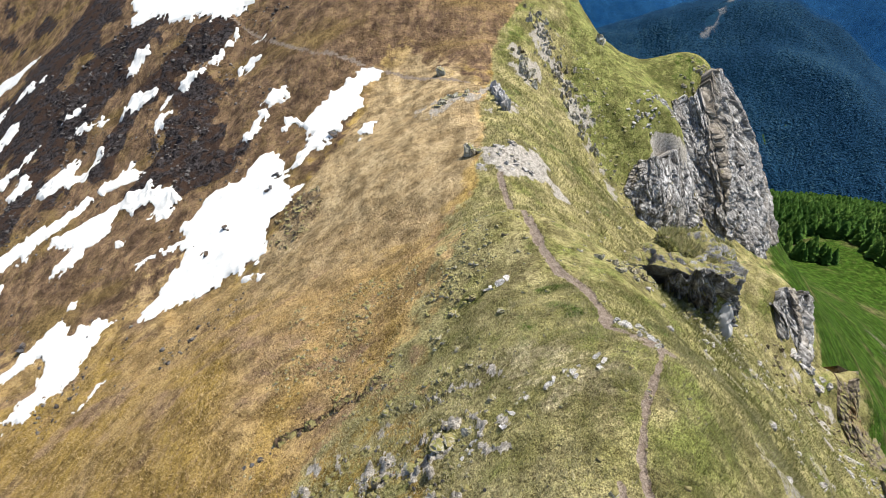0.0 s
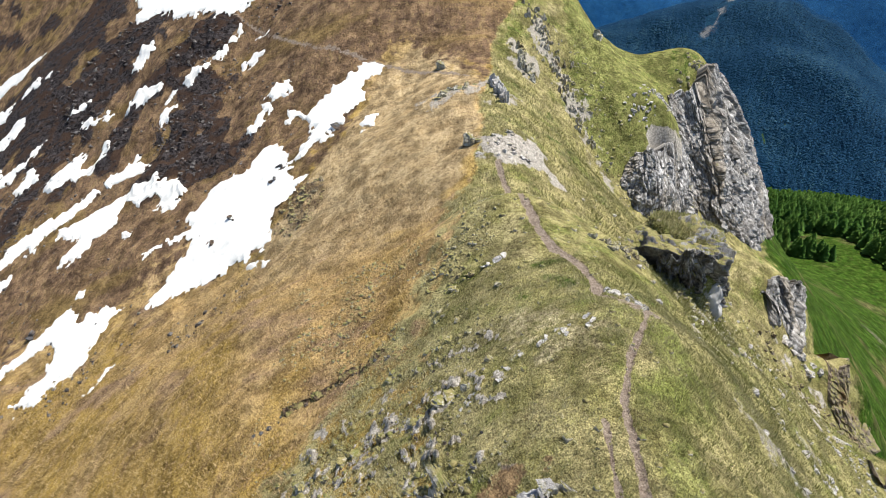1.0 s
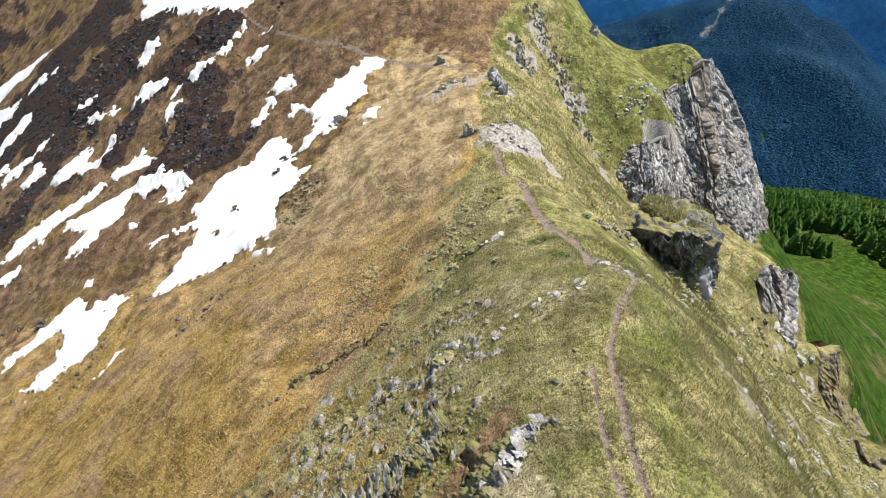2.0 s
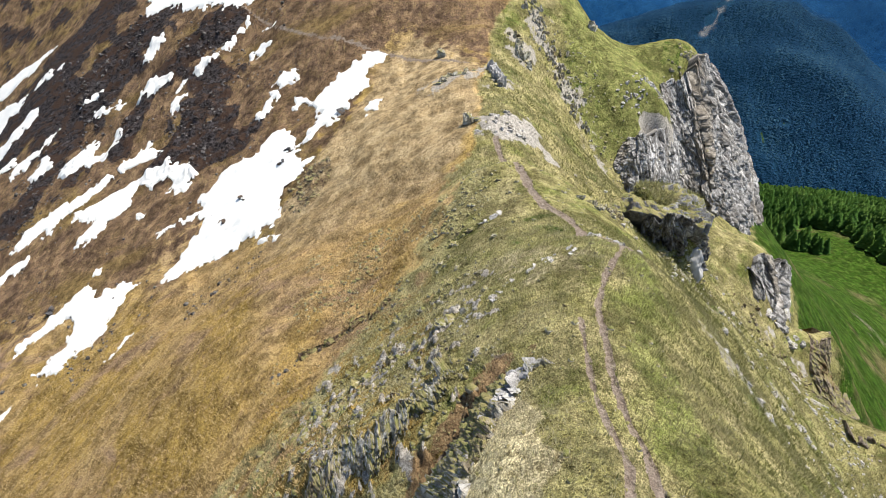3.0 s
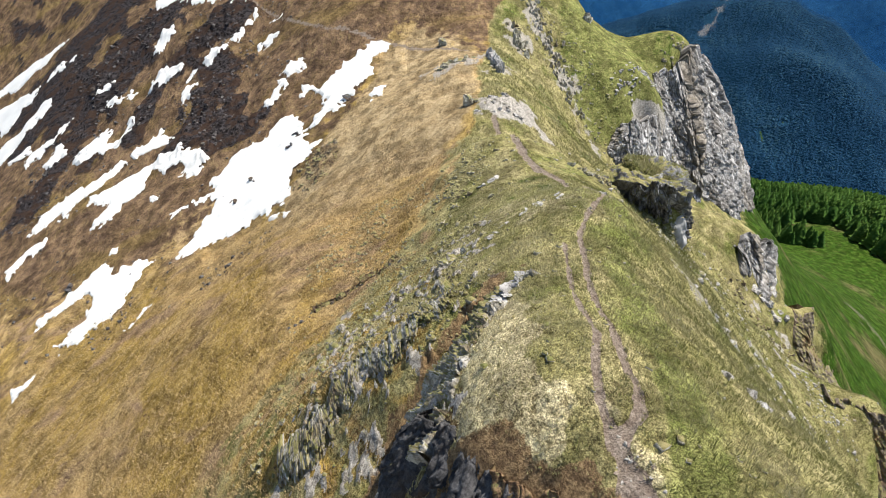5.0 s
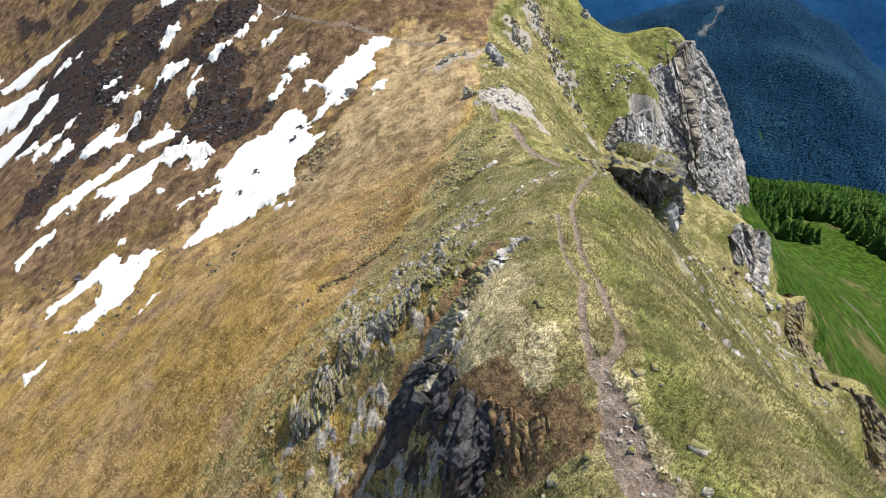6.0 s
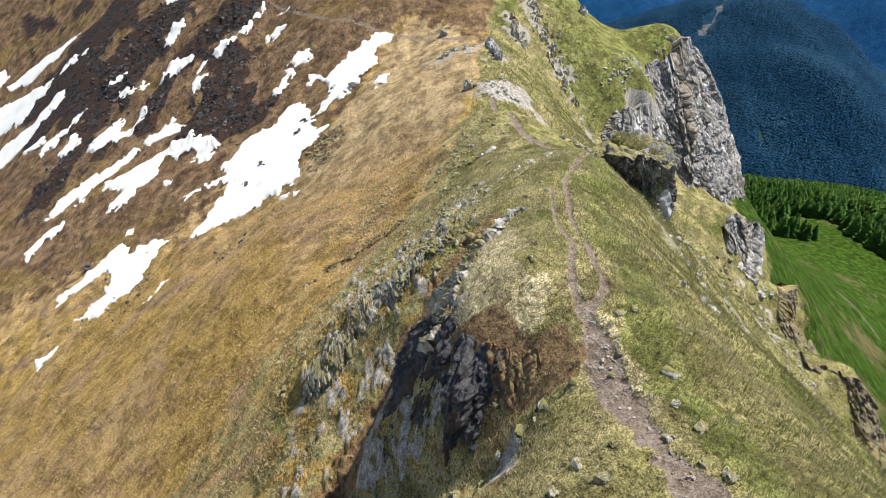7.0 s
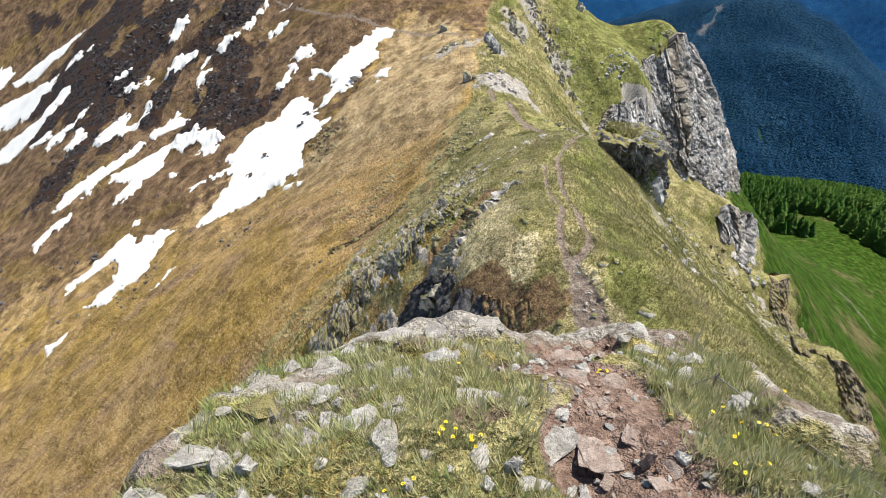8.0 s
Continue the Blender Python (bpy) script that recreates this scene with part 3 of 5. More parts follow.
YS = axis([(-900, 80), (-120, 6), (-40, 0.5), (-29, 0.085), (-22.5, 0.085), (-14, 0.18), (30, 0.28), (80, 0.65), (165, 0.95), (230, 2.5), (600, 14), (2600, 28), (4700, 60)], -900, 4700)
GX, GY = np.meshgrid(XS, YS)
GZ = height(GX, GY)
d, _ = to_lines(GX, GY, [TRENCH])
GZ = GZ - (0.7 + 1.5 * step(14, 8, GY)) * np.exp(-(d / 1.4) ** 2) * step(16, 12, GY)
d, _ = to_lines(GX, GY, [HOLE])
GZ = GZ - 2.2 * np.exp(-(d / 1.9) ** 2)
close = step(420, 260, np.hypot(GX, GY))
GAP = np.maximum(np.gradient(XS)[None], np.gradient(YS)[:, None])
GZ = GZ + close * (0.55 * step(4, 2, GAP) * fbm(GX, GY, 11, 3, 51) + 0.22 * step(1.3, 0.7, GAP) * np.abs(fbm(GX, GY, 2.6, 3, 53)))
GZ = GZ + step(17, 25, GX) * step(80, 60, GX) * step(90, 70, GY) * 0.55 * fbm(GX, GY, 5.5, 3, 66)
GZ = GZ + step(9, 5, np.hypot(GX - 30, GY - 55)) * 0.7 * fbm(GX, GY, 3.2, 4, 62)
GZ = GZ + step(0.36, 0.2, GAP) * 0.07 * fbm(GX, GY, 0.55, 3, 57)
cap = step(1.25, 0.8, np.hypot((GX - 31) / 5.4, (GY - 58.6) / 4.5) + 0.1 * fbm(GX, GY, 2.2, 3, 68))
GZ = GZ + cap * np.maximum(-38.2 - 0.28 * (GX - 28) + 0.5 * fbm(GX, GY, 2.5, 4, 69) - GZ, 0)
COVER = zones(GX, GY, GZ)
GZ = GZ - COVER["cut"] + close * step(1.6, 0.9, GAP) * (0.3 * COVER["rock"] + 1.1 * COVER["shale"]) * np.abs(fbm(GX, GY, 3.6, 5, 58, 0.68)) + COVER["fins"] * COVER["rock"] * 0.4 * np.abs(fbm(GX * 1.2 + GY * 0.7, (GY - GX) * 0.5, 1.1, 3, 60, 0.6))
knoll_rock = step(-19, -22, GY) * step(7, 5, np.abs(GX)) * COVER["rock"]
GZ = GZ + knoll_rock * 0.10 * (0.4 + fbm(GX, GY, 0.3, 3, 59))


def ground_z(x, y):
    """The height of the ground's sheet."""
    x, y = np.asarray(x, float), np.asarray(y, float)
    i, j = np.clip(np.searchsorted(XS, x) - 1, 0, len(XS) - 2), np.clip(np.searchsorted(YS, y) - 1, 0, len(YS) - 2)
    u, v = (x - XS[i]) / (XS[i + 1] - XS[i]), (y - YS[j]) / (YS[j + 1] - YS[j])
    return (GZ[j, i] * (1 - u) + GZ[j, i + 1] * u) * (1 - v) + (GZ[j + 1, i] * (1 - u) + GZ[j + 1, i + 1] * u) * v


def cover_at(name, x, y):
    i, j = np.clip(np.searchsorted(XS, x), 0, len(XS) - 1), np.clip(np.searchsorted(YS, y), 0, len(YS) - 1)
    return COVER[name][j, i]


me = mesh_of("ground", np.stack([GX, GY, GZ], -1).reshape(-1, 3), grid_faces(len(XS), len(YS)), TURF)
for key in ("green", "heath", "pale", "lush", "lawn", "fresh", "hazy_wood", "distance", "rock", "shale", "soil", "earth", "red"):
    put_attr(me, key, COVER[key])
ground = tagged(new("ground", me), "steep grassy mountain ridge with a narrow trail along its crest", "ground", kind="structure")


# ---- cliffs ----


def resample(rows, n):
    """Even places along a bent line."""
    p = np.array(rows, float)
    s = np.r_[0, np.cumsum(np.linalg.norm(np.diff(p, axis=0), axis=1))]
    q = np.linspace(0, s[-1], n)
    return np.stack([np.interp(q, s, p[:, k]) for k in range(3)], -1), s[-1]


def plates(u, v, seed):
    """Tilted facets with random offsets, one to a cell of a jittered grid, and how far each place lies from a joint."""
    iu, iv = np.floor(u), np.floor(v)
    best, second, rise = np.full(u.shape, 1e9), np.full(u.shape, 1e9), np.zeros(u.shape)
    for a in (-1, 0, 1):
        for b in (-1, 0, 1):
            cu, cv = iu + a, iv + b
            du, dv = u - cu - hash01(cu, cv, seed), v - cv - hash01(cu, cv, seed + 1)
            d = du * du + dv * dv
            near = d < best
            second = np.where(near, best, np.minimum(second, d))
            best = np.where(near, d, best)
            own = 1.5 * hash01(cu, cv, seed + 2) - 0.75 + (2.2 * hash01(cu, cv, seed + 3) - 1.1) * du + (1.6 * hash01(cu, cv, seed + 4) - 0.8) * dv
            rise = np.where(near, own, rise)
    return rise, np.sqrt(second) - np.sqrt(best)


def cliff(name, foot, waist, head, mat, label, size=0.25, rough=1.0, seed=0, sink=4.0, grain=1.0, category="cliff", drape=0.08, upright=1.0):
    """A rock face that runs from its foot over its waist to its head, broken into columns, ledges and blocks; its top folds back into the hill."""
    _, length = resample(waist, 2)
    tall = np.linalg.norm(np.array(head, float).mean(0) - np.array(foot, float).mean(0))
    nu, nv = int(length / size) + 2, int(tall / size) + 2
    f, w, h = resample(foot, nu)[0], resample(waist, nu)[0], resample(head, nu)[0]
    v = np.linspace(0, 1, nv)[:, None, None]
    c = 2 * w - 0.5 * (f + h)
    p = (1 - v) ** 2 * f + 2 * v * (1 - v) * c + v * v * h
    along = np.gradient(w, axis=0)
    out = np.stack([along[:, 1], -along[:, 0], 0 * along[:, 0]], -1)
    out /= np.linalg.norm(out, axis=1, keepdims=True) + 1e-9
    al, dn = np.meshgrid(np.linspace(0, length, nu), np.linspace(0, tall, nv))
    al = (al + 31.7 * seed) / grain
    dn = dn / grain
    bend = al + 1.1 * fbm(al, dn, 9, 3, seed + 1)
    d = 2.4 * fbm(bend, dn * 0.3, 13, 3, seed) - 1.5 * np.abs(fbm(bend, dn * drape, 8, 2, seed + 9, 0.35))
    for k, (wide, high, amp) in enumerate(((4.6, 14, 1.0), (2.0, 5.2, 0.7), (0.95, 2.0, 0.42), (0.5, 0.9, 0.2))):
        rise, gap = plates((bend + 0.3 * wide * fbm(al, dn, wide * 1.4, 2, seed + 20 + k)) / wide, dn / (high * upright) + 0.2 * fbm(al, dn, wide * 2, 2, seed + 30 + k), seed + 40 + k)
        d = d + amp * (rise - 0.8 * np.exp(-(gap / 0.1) ** 2))
    d = grain * (d + 0.16 * fbm(al, dn * 0.6, 1.2, 4, seed + 11, 0.65))
    edge = np.minimum(1, np.minimum(v[:, :, 0] / 0.08, (1 - v[:, :, 0]) / 0.08))
    p[..., 2] += grain * (v[:, :, 0] ** 3) * (1.6 * fbm(al, dn * 0.1, 5, 4, seed + 55, 0.6) + 0.5 * (2 * hash01(np.floor(al / 1.3), 0 * al, seed) - 1))
    p = p + (out[None] * (d * rough * (0.65 + 0.35 * edge))[..., None])
    back = p[-1] - out * sink + np.array([0, 0, -sink])
    under = p[0] - out * sink * 0.4 + np.array([0, 0, -sink])
    p = np.concatenate([under[None], p, back[None]], 0)
    left, right = p[:, :1] - out[None, :1] * sink, p[:, -1:] - out[None, -1:] * sink
    p = np.concatenate([left, p, right], 1)
    me = mesh_of(name, p.reshape(-1, 3), grid_faces(nu + 2, nv + 2), mat, False)
    al, dn = al * grain, dn * grain
    put_attr(me, "along", np.pad(al, 1, mode="edge"))
    put_attr(me, "down", np.pad(dn, 1, mode="edge"))
    return tagged(new(name, me), label, category)


cliff("limestone_cliff", [(58, 119, -75), (64, 121, -78), (69, 121, -81), (74, 121, -84), (81, 124, -89), (95, 134, -98), (108, 158, -109)],
      [(58.5, 127, -64), (63, 131, -66), (67.5, 131.5, -67), (71, 130, -69), (80, 138, -71.5), (92, 154, -72), (104, 178, -86)],
      [(59, 142, -52.5), (63, 146, -49.8), (67.5, 149, -48.4), (70.5, 151.5, -47), (75, 158, -47.8), (80, 166, -53.5), (88, 182, -70)],
      CLIFF, "tall pale grey limestone cliff below a grassy spur", 0.24, 1.0, 3, 5)
cliff("limestone_buttress", [(39.5, 113.5, -62.5), (43, 110.6, -66.5), (48, 110, -70), (55, 114, -74), (61, 119, -77)],
      [(41, 116, -60), (45, 113.2, -60), (50, 113.6, -62.6), (56.5, 118, -65.5), (61.5, 124, -68)],
      [(42.5, 120, -58), (46, 119.2, -56), (50.5, 120, -55.4), (55.5, 125, -56), (60, 132, -58.5)],
      CLIFF, "broken limestone buttress jutting from the grassy spur", 0.2, 0.9, 58, 5, 0.75)
cliff("limestone_pillar", [(63, 80, -77), (68, 77.5, -82), (76, 83, -90), (88, 96, -100)], [(64.5, 84, -73), (70, 84, -77), (78, 91, -84), (91, 106, -95)],
      [(63, 87.5, -72.5), (68, 90.5, -70.5), (78, 97, -77.5), (92, 114, -92)], CLIFF, "pale limestone pillars rising from a grassy slope", 0.26, 1.2, 11, 5, 0.6)
cliff("brown_buttress", [(74, 70, -91), (80, 66, -95), (88, 70, -99)], [(75, 74.5, -87), (80.5, 74, -90), (86, 78, -93)],
      [(77, 79.5, -84.6), (81, 80, -84.5), (84.5, 83, -87)], BROWN_CRAG, "brown weathered rock buttress above green meadows", 0.2, 1.3, 21, 3, 0.5)
cliff("lower_crag", [(66, 40, -85), (72, 37, -89), (84, 41, -98)], [(67, 44, -82), (74, 42.5, -84), (85, 46, -95)],
      [(66, 49, -79.3), (74, 47, -79.5), (84, 52, -90)], BROWN_CRAG, "dark brown crag on the edge of the slope", 0.2, 1.3, 27, 3, 0.5)
# turned from the sun; part of its shade is in the material's colour
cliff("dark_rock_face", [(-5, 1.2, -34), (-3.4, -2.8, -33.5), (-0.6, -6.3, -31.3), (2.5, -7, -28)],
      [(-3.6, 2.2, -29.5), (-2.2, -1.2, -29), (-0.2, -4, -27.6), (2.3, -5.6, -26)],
      [(-2, 3.2, -27.2), (-0.7, 0.8, -25.3), (0.8, -1.4, -24.4), (2.8, -3.8, -24)], DARK_CRAG, "dark broken rock face, shade in its colour, under an overhanging turf edge", 0.1, 1.3, 33, 1.2, 0.26, "cliff", 0.4)
cliff("earth_bank", [(1.8, -6.6, -28), (3, -7.3, -27), (4.6, -7.3, -25.6), (6.5, -6.8, -23.5)], [(1.9, -4.6, -25.6), (3.0, -5.6, -25), (4.5, -6.2, -24), (6.2, -6, -22.7)],
      [(1.6, -2.6, -24.1), (3.2, -4.0, -23.7), (4.6, -4.7, -23.1), (6.1, -5.0, -22.2)], EARTH, "rust-brown earth bank below a turf edge", 0.08, 0.9, 41, 1.0, 0.16, "bank", 0.6)


cliff("rock_rib", [(-12.6, 7.4, -41.2), (-9.8, 7.9, -38.7), (-7.3, 9.2, -35.8), (-4.8, 10.2, -32.9), (-2.2, 11.2, -30), (0.4, 13, -28.2)],
      [(-12.7, 8.2, -39.7), (-9.8, 9, -37.1), (-7.4, 10.2, -34.2), (-4.8, 11, -31.5), (-2.1, 11.8, -29), (0.5, 13.4, -27.4)],
      [(-12.6, 9.8, -39.2), (-9.9, 10.7, -36.1), (-7.2, 11.8, -33), (-4.6, 12.4, -30.6), (-2, 12.8, -28.4), (0.7, 14.2, -26.9)],
      RIB_ROCK, "jagged lichened rock rib above an earthy trench", 0.085, 1.9, 63, 1.2, 0.2, "rock", 0.4, 0.42)
cliff("rock_rib", [(4, 13.6, -26), (2.2, 12.1, -27), (0.5, 9.8, -27.7), (-1.2, 7.9, -29.2), (-2.5, 6.2, -30.6), (-3.4, 4.2, -32), (-4.2, 1.6, -33.4)],
      [(4.5, 13.1, -25.1), (2.8, 11.3, -25.9), (1.3, 9.1, -26.2), (-0.1, 7.1, -27), (-1.1, 5.3, -27.8), (-1.8, 3.4, -28.8), (-2.6, 1.2, -30)],
      [(5.2, 13, -24.4), (3.6, 10.9, -24.9), (2.0, 8.2, -25), (0.8, 6, -25.2), (0.2, 3.9, -25.3), (-0.5, 1.8, -25.7), (-1.4, 0.2, -26.4)],
      RIB_ROCK, "mossy broken rock rib below a pale lawn's edge", 0.085, 1.7, 71, 1.0, 0.18, "rock", 0.4, 0.42)
TORN = [(-15.5, 36.0), (-14.4, 37.2), (-12.8, 36.9), (-11.6, 38.2), (-10, 37.7), (-8.8, 38.9), (-7.3, 38.1), (-6.2, 38.8), (-5.4, 37.9)]
cliff("torn_turf_edge", [(x + 0.1, y - 0.75, float(ground_z(x + 0.1, y - 0.75)) - 0.15) for x, y in TORN], [(x, y - 0.4, float(ground_z(x, y)) + 0.1) for x, y in TORN],
      [(x, y, float(ground_z(x, y)) + 0.22) for x, y in TORN], TORN_EARTH, "torn turf edge with bare dark earth below", 0.09, 1.7, 83, 0.6, 0.13, "bank", 0.5)


def lump(name, centre, size, mat, seed, n=40, rough=0.16, facets=9, power=0.75, squash=0.0, taper=0.0):
    """A rock: a rounded block cut by random planes and roughened. squash leans its top outward."""
    rng = np.random.default_rng(seed)
    th, ph = np.linspace(0, 2 * np.pi, 2 * n, endpoint=False), np.linspace(0.0005, np.pi - 0.0005, n)
    t, f = np.meshgrid(th, ph)
    p = np.stack([np.cos(t) * np.sin(f), np.sin(t) * np.sin(f), np.cos(f)], -1)
    p = np.sign(p) * np.abs(p) ** power
    for _ in range(facets):
        d = rng.normal(size=3)
        d /= np.linalg.norm(d)
        over = np.maximum(p @ d - rng.uniform(0.45, 0.88), 0)
        p = p - over[..., None] * d
    p[..., :2] *= (1 + taper * p[..., 2])[..., None]
    p = p * np.array(size)
    s = float(np.mean(size))
    d = fbm3(p + seed * 3.1, s * 0.9, 5, seed, 0.55) + 0.8 * (0.5 - np.abs(fbm3(p * np.array([1, 1, 0.5]) + seed, s * 0.5, 3, seed + 4)))
    p = p * (1 + rough * d[..., None])
    p[..., 0] += squash * p[..., 2]
    i = np.arange(n - 1)[:, None] * (2 * n)
    a, b = np.arange(2 * n), (np.arange(2 * n) + 1) % (2 * n)
    faces = np.stack([(i + a), (i + 2 * n + a), (i + 2 * n + b), (i + b)], -1).reshape(-1, 4)
    ob = new(name, mesh_of(name, p.reshape(-1, 3), faces, mat, n < 60))
    ob.location = centre
    return ob


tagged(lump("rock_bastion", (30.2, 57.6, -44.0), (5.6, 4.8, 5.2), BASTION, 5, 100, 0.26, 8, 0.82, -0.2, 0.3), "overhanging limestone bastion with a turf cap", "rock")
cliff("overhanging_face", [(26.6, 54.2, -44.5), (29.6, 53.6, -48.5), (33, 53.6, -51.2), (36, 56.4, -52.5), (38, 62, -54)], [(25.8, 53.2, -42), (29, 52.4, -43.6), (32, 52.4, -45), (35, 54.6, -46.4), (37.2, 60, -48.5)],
      [(25.6, 52.4, -39.2), (28.4, 51.5, -38.6), (31.4, 51.7, -38.9), (34.2, 53.6, -40), (36.2, 58, -41.6)], SHADED_OVERHANG, "overhanging limestone face under a turf cap, shade in its dark colour", 0.15, 1.3, 17, 2.0, 0.5)
tagged(lump("rock_stump", (34.2, 56.5, -50), (2.0, 2.6, 4.6), CLIFF, 8, 60, 0.2, 7, 0.7), "pale rock foot below the overhanging bastion", "rock")


# ---- snow ----


def snow_patch(outline):
    """Old snow lying on the slope inside an outline in plan, thin and ragged at its rim."""
    o = np.array(outline)
    lo, hi = o.min(0) - 2.2, o.max(0) + 2.2
    cell = 0.3 if np.prod(hi - lo) < 1500 else 0.42
    xs, ys = np.arange(lo[0], hi[0], cell), np.arange(lo[1], hi[1], cell)
    x, y = np.meshgrid(xs, ys)
    wx, wy = x + 0.75 * fbm(x, y, 2.4, 5, 71, 0.65), y + 0.75 * fbm(x, y, 2.4, 5, 75, 0.65)
    d, _ = to_lines(wx, wy, [outline + outline[:1]])
    inside = np.zeros(x.shape, bool)
    for (ax, ay), (bx, by) in zip(outline, outline[1:] + outline[:1]):
        inside ^= ((ay > wy) != (by > wy)) & (wx < (bx - ax) * (wy - ay) / (by - ay + 1e-12) + ax)
    d = np.where(inside, d, -d) - 0.25 * np.maximum(fbm(x, y, 2.3, 3, 79) - 0.75, 0) * 12 + 0.75 * fbm(x * 0.9 + y * 0.75, (y - x * 0.8) * 0.4, 1.7, 5, 83, 0.65)
    z = ground_z(x, y) + np.clip(0.45 * d, -0.6, 0.34) + 0.06
    keep = d > -0.45
    quads = grid_faces(len(xs), len(ys))
    quads = quads[keep.ravel()[quads].all(1)]
    mark = np.arange(x.size)
    while len(quads):
        low = mark[quads].min(1)
        after = mark.copy()
        for k in range(4):
            np.minimum.at(after, quads[:, k], low)
        if (after == mark).all():
            break
        mark = after
    place = np.stack([x, y, z], -1).reshape(-1, 3)
    for piece in np.unique(mark[quads[:, 0]]) if len(quads) else ():
        own = quads[mark[quads[:, 0]] == piece]
        if len(own) < 9:
            continue
        used = np.unique(own)
        back = np.zeros(x.size, np.int64)
        back[used] = np.arange(len(used))
        ob = new("snow_patch", mesh_of("snow_patch", place[used], back[own], SNOW))
        tagged(ob, "melting white snow patch lying on brown grass" if len(own) > 150 else "small remnant of melting snow on brown grass", "snow", "snow patches on the slope")



snow_patch([(-20.1, 133.5), (-16.7, 132.9), (-11.3, 129.0), (-15.6, 129.7), (-17.8, 128.0), (-18.2, 121.3), (-21.1, 118.1), (-22.7, 113.1), (-24.2, 110.4), (-27.5, 111.1), (-29.7, 107.7), (-31.7, 108.5), (-29.9, 111.9), (-30.1, 116.5), (-31.9, 122.1), (-35.5, 123.3), (-36.6, 126.1), (-33.9, 125.9), (-31.6, 123.1), (-30.2, 123.7), (-28.9, 124.9), (-25.8, 127.3), (-23.2, 129.6), (-20.9, 131.6)])
snow_patch([(-38.1, 117.1), (-33.8, 111.1), (-36.1, 111.0), (-31.8, 106.6), (-30.3, 101.4), (-27.3, 99.3), (-29.1, 95.4), (-31.3, 93.4), (-32.3, 89.8), (-31.7, 85.0), (-33.1, 82.0), (-37.0, 84.1), (-40.0, 82.4), (-43.2, 81.6), (-45.0, 82.1), (-48.1, 81.0), (-52.2, 80.4), (-57.3, 80.6), (-57.3, 84.5), (-55.4, 87.9), (-53.7, 92.6), (-52.4, 95.9), (-54.7, 98.7), (-58.4, 98.2), (-61.9, 97.0), (-63.9, 96.0), (-63.3, 98.2), (-58.2, 100.4), (-55.0, 101.2), (-56.6, 106.6), (-53.4, 107.3), (-52.8, 110.6), (-49.8, 112.6), (-43.7, 111.7), (-44.1, 113.8), (-42.0, 115.6)])
snow_patch([(-71.6, 122.7), (-67.0, 120.2), (-61.1, 118.5), (-59.7, 114.6), (-61.9, 113.9), (-61.4, 110.7), (-64.6, 111.0), (-67.4, 114.7), (-71.6, 116.0), (-75.8, 117.3), (-77.2, 113.6), (-79.3, 110.8), (-82.0, 109.6), (-83.8, 106.2), (-85.8, 103.5), (-88.6, 104.9), (-88.7, 108.6), (-85.9, 111.1), (-94.4, 114.8), (-94.8, 116.8), (-89.3, 118.8), (-82.8, 119.7), (-76.2, 119.9), (-73.5, 121.8)])
snow_patch([(-89.6, 128.0), (-86.3, 127.0), (-90.3, 123.7), (-94.4, 119.9), (-98.6, 118.6), (-100.3, 115.0), (-100.2, 112.4), (-104.5, 115.0), (-107.4, 112.5), (-111.5, 112.3), (-111.3, 116.2), (-110.5, 120.3), (-105.0, 121.7), (-101.5, 123.3), (-95.2, 124.2)])
snow_patch([(-79.6, 133.3), (-74.8, 129.1), (-73.9, 126.2), (-77.2, 125.9), (-83.0, 126.1), (-86.4, 128.4), (-86.2, 131.5), (-81.9, 131.3)])
snow_patch([(-94.0, 145.6), (-89.8, 140.5), (-90.3, 137.5), (-92.7, 135.5), (-96.5, 134.2), (-103.3, 135.0), (-105.4, 134.0), (-110.1, 135.6), (-110.0, 139.7), (-106.9, 143.0), (-101.6, 146.2), (-98.1, 142.5), (-100.9, 139.9), (-93.7, 138.0)])
snow_patch([(-117.3, 158.2), (-120.9, 154.9), (-123.7, 151.5), (-127.8, 148.1), (-132.8, 146.5), (-133.7, 151.0), (-128.9, 153.3), (-123.0, 153.2), (-121.6, 156.6)])
snow_patch([(-121.1, 149.0), (-115.1, 144.9), (-115.2, 142.2), (-119.7, 140.2), (-123.3, 142.6), (-121.8, 145.9)])
snow_patch([(-129.6, 186.9), (-134.0, 185.3), (-141.4, 184.6), (-142.1, 187.9), (-135.4, 188.6)])
snow_patch([(-104.6, 164.7), (-105.4, 162.2), (-110.5, 160.8), (-112.7, 159.8), (-111.7, 161.9), (-108.0, 163.4)])
snow_patch([(-98.0, 155.9), (-93.5, 153.6), (-97.7, 153.8), (-99.4, 152.8), (-106.0, 155.8), (-105.3, 157.8)])
snow_patch([(-85.2, 172.9), (-85.1, 169.0), (-87.1, 166.3), (-88.5, 164.0), (-91.0, 165.6), (-91.1, 168.2), (-89.0, 170.8)])
snow_patch([(-81.6, 156.6), (-76.7, 153.5), (-78.9, 151.3), (-82.7, 151.0), (-87.4, 151.3), (-89.1, 151.4), (-87.8, 154.7), (-87.3, 157.6)])
snow_patch([(-55.5, 162.7), (-56.2, 159.8), (-58.6, 157.2), (-61.6, 155.0), (-65.0, 151.9), (-68.7, 149.8), (-72.1, 149.0), (-73.9, 146.6), (-74.9, 148.0), (-72.4, 150.3), (-68.2, 153.1), (-63.8, 154.4), (-59.8, 157.5), (-57.9, 160.1)])
snow_patch([(-69.4, 145.2), (-71.6, 142.2), (-73.9, 139.7), (-75.7, 139.7), (-76.8, 142.3), (-74.0, 144.6), (-71.7, 145.1)])
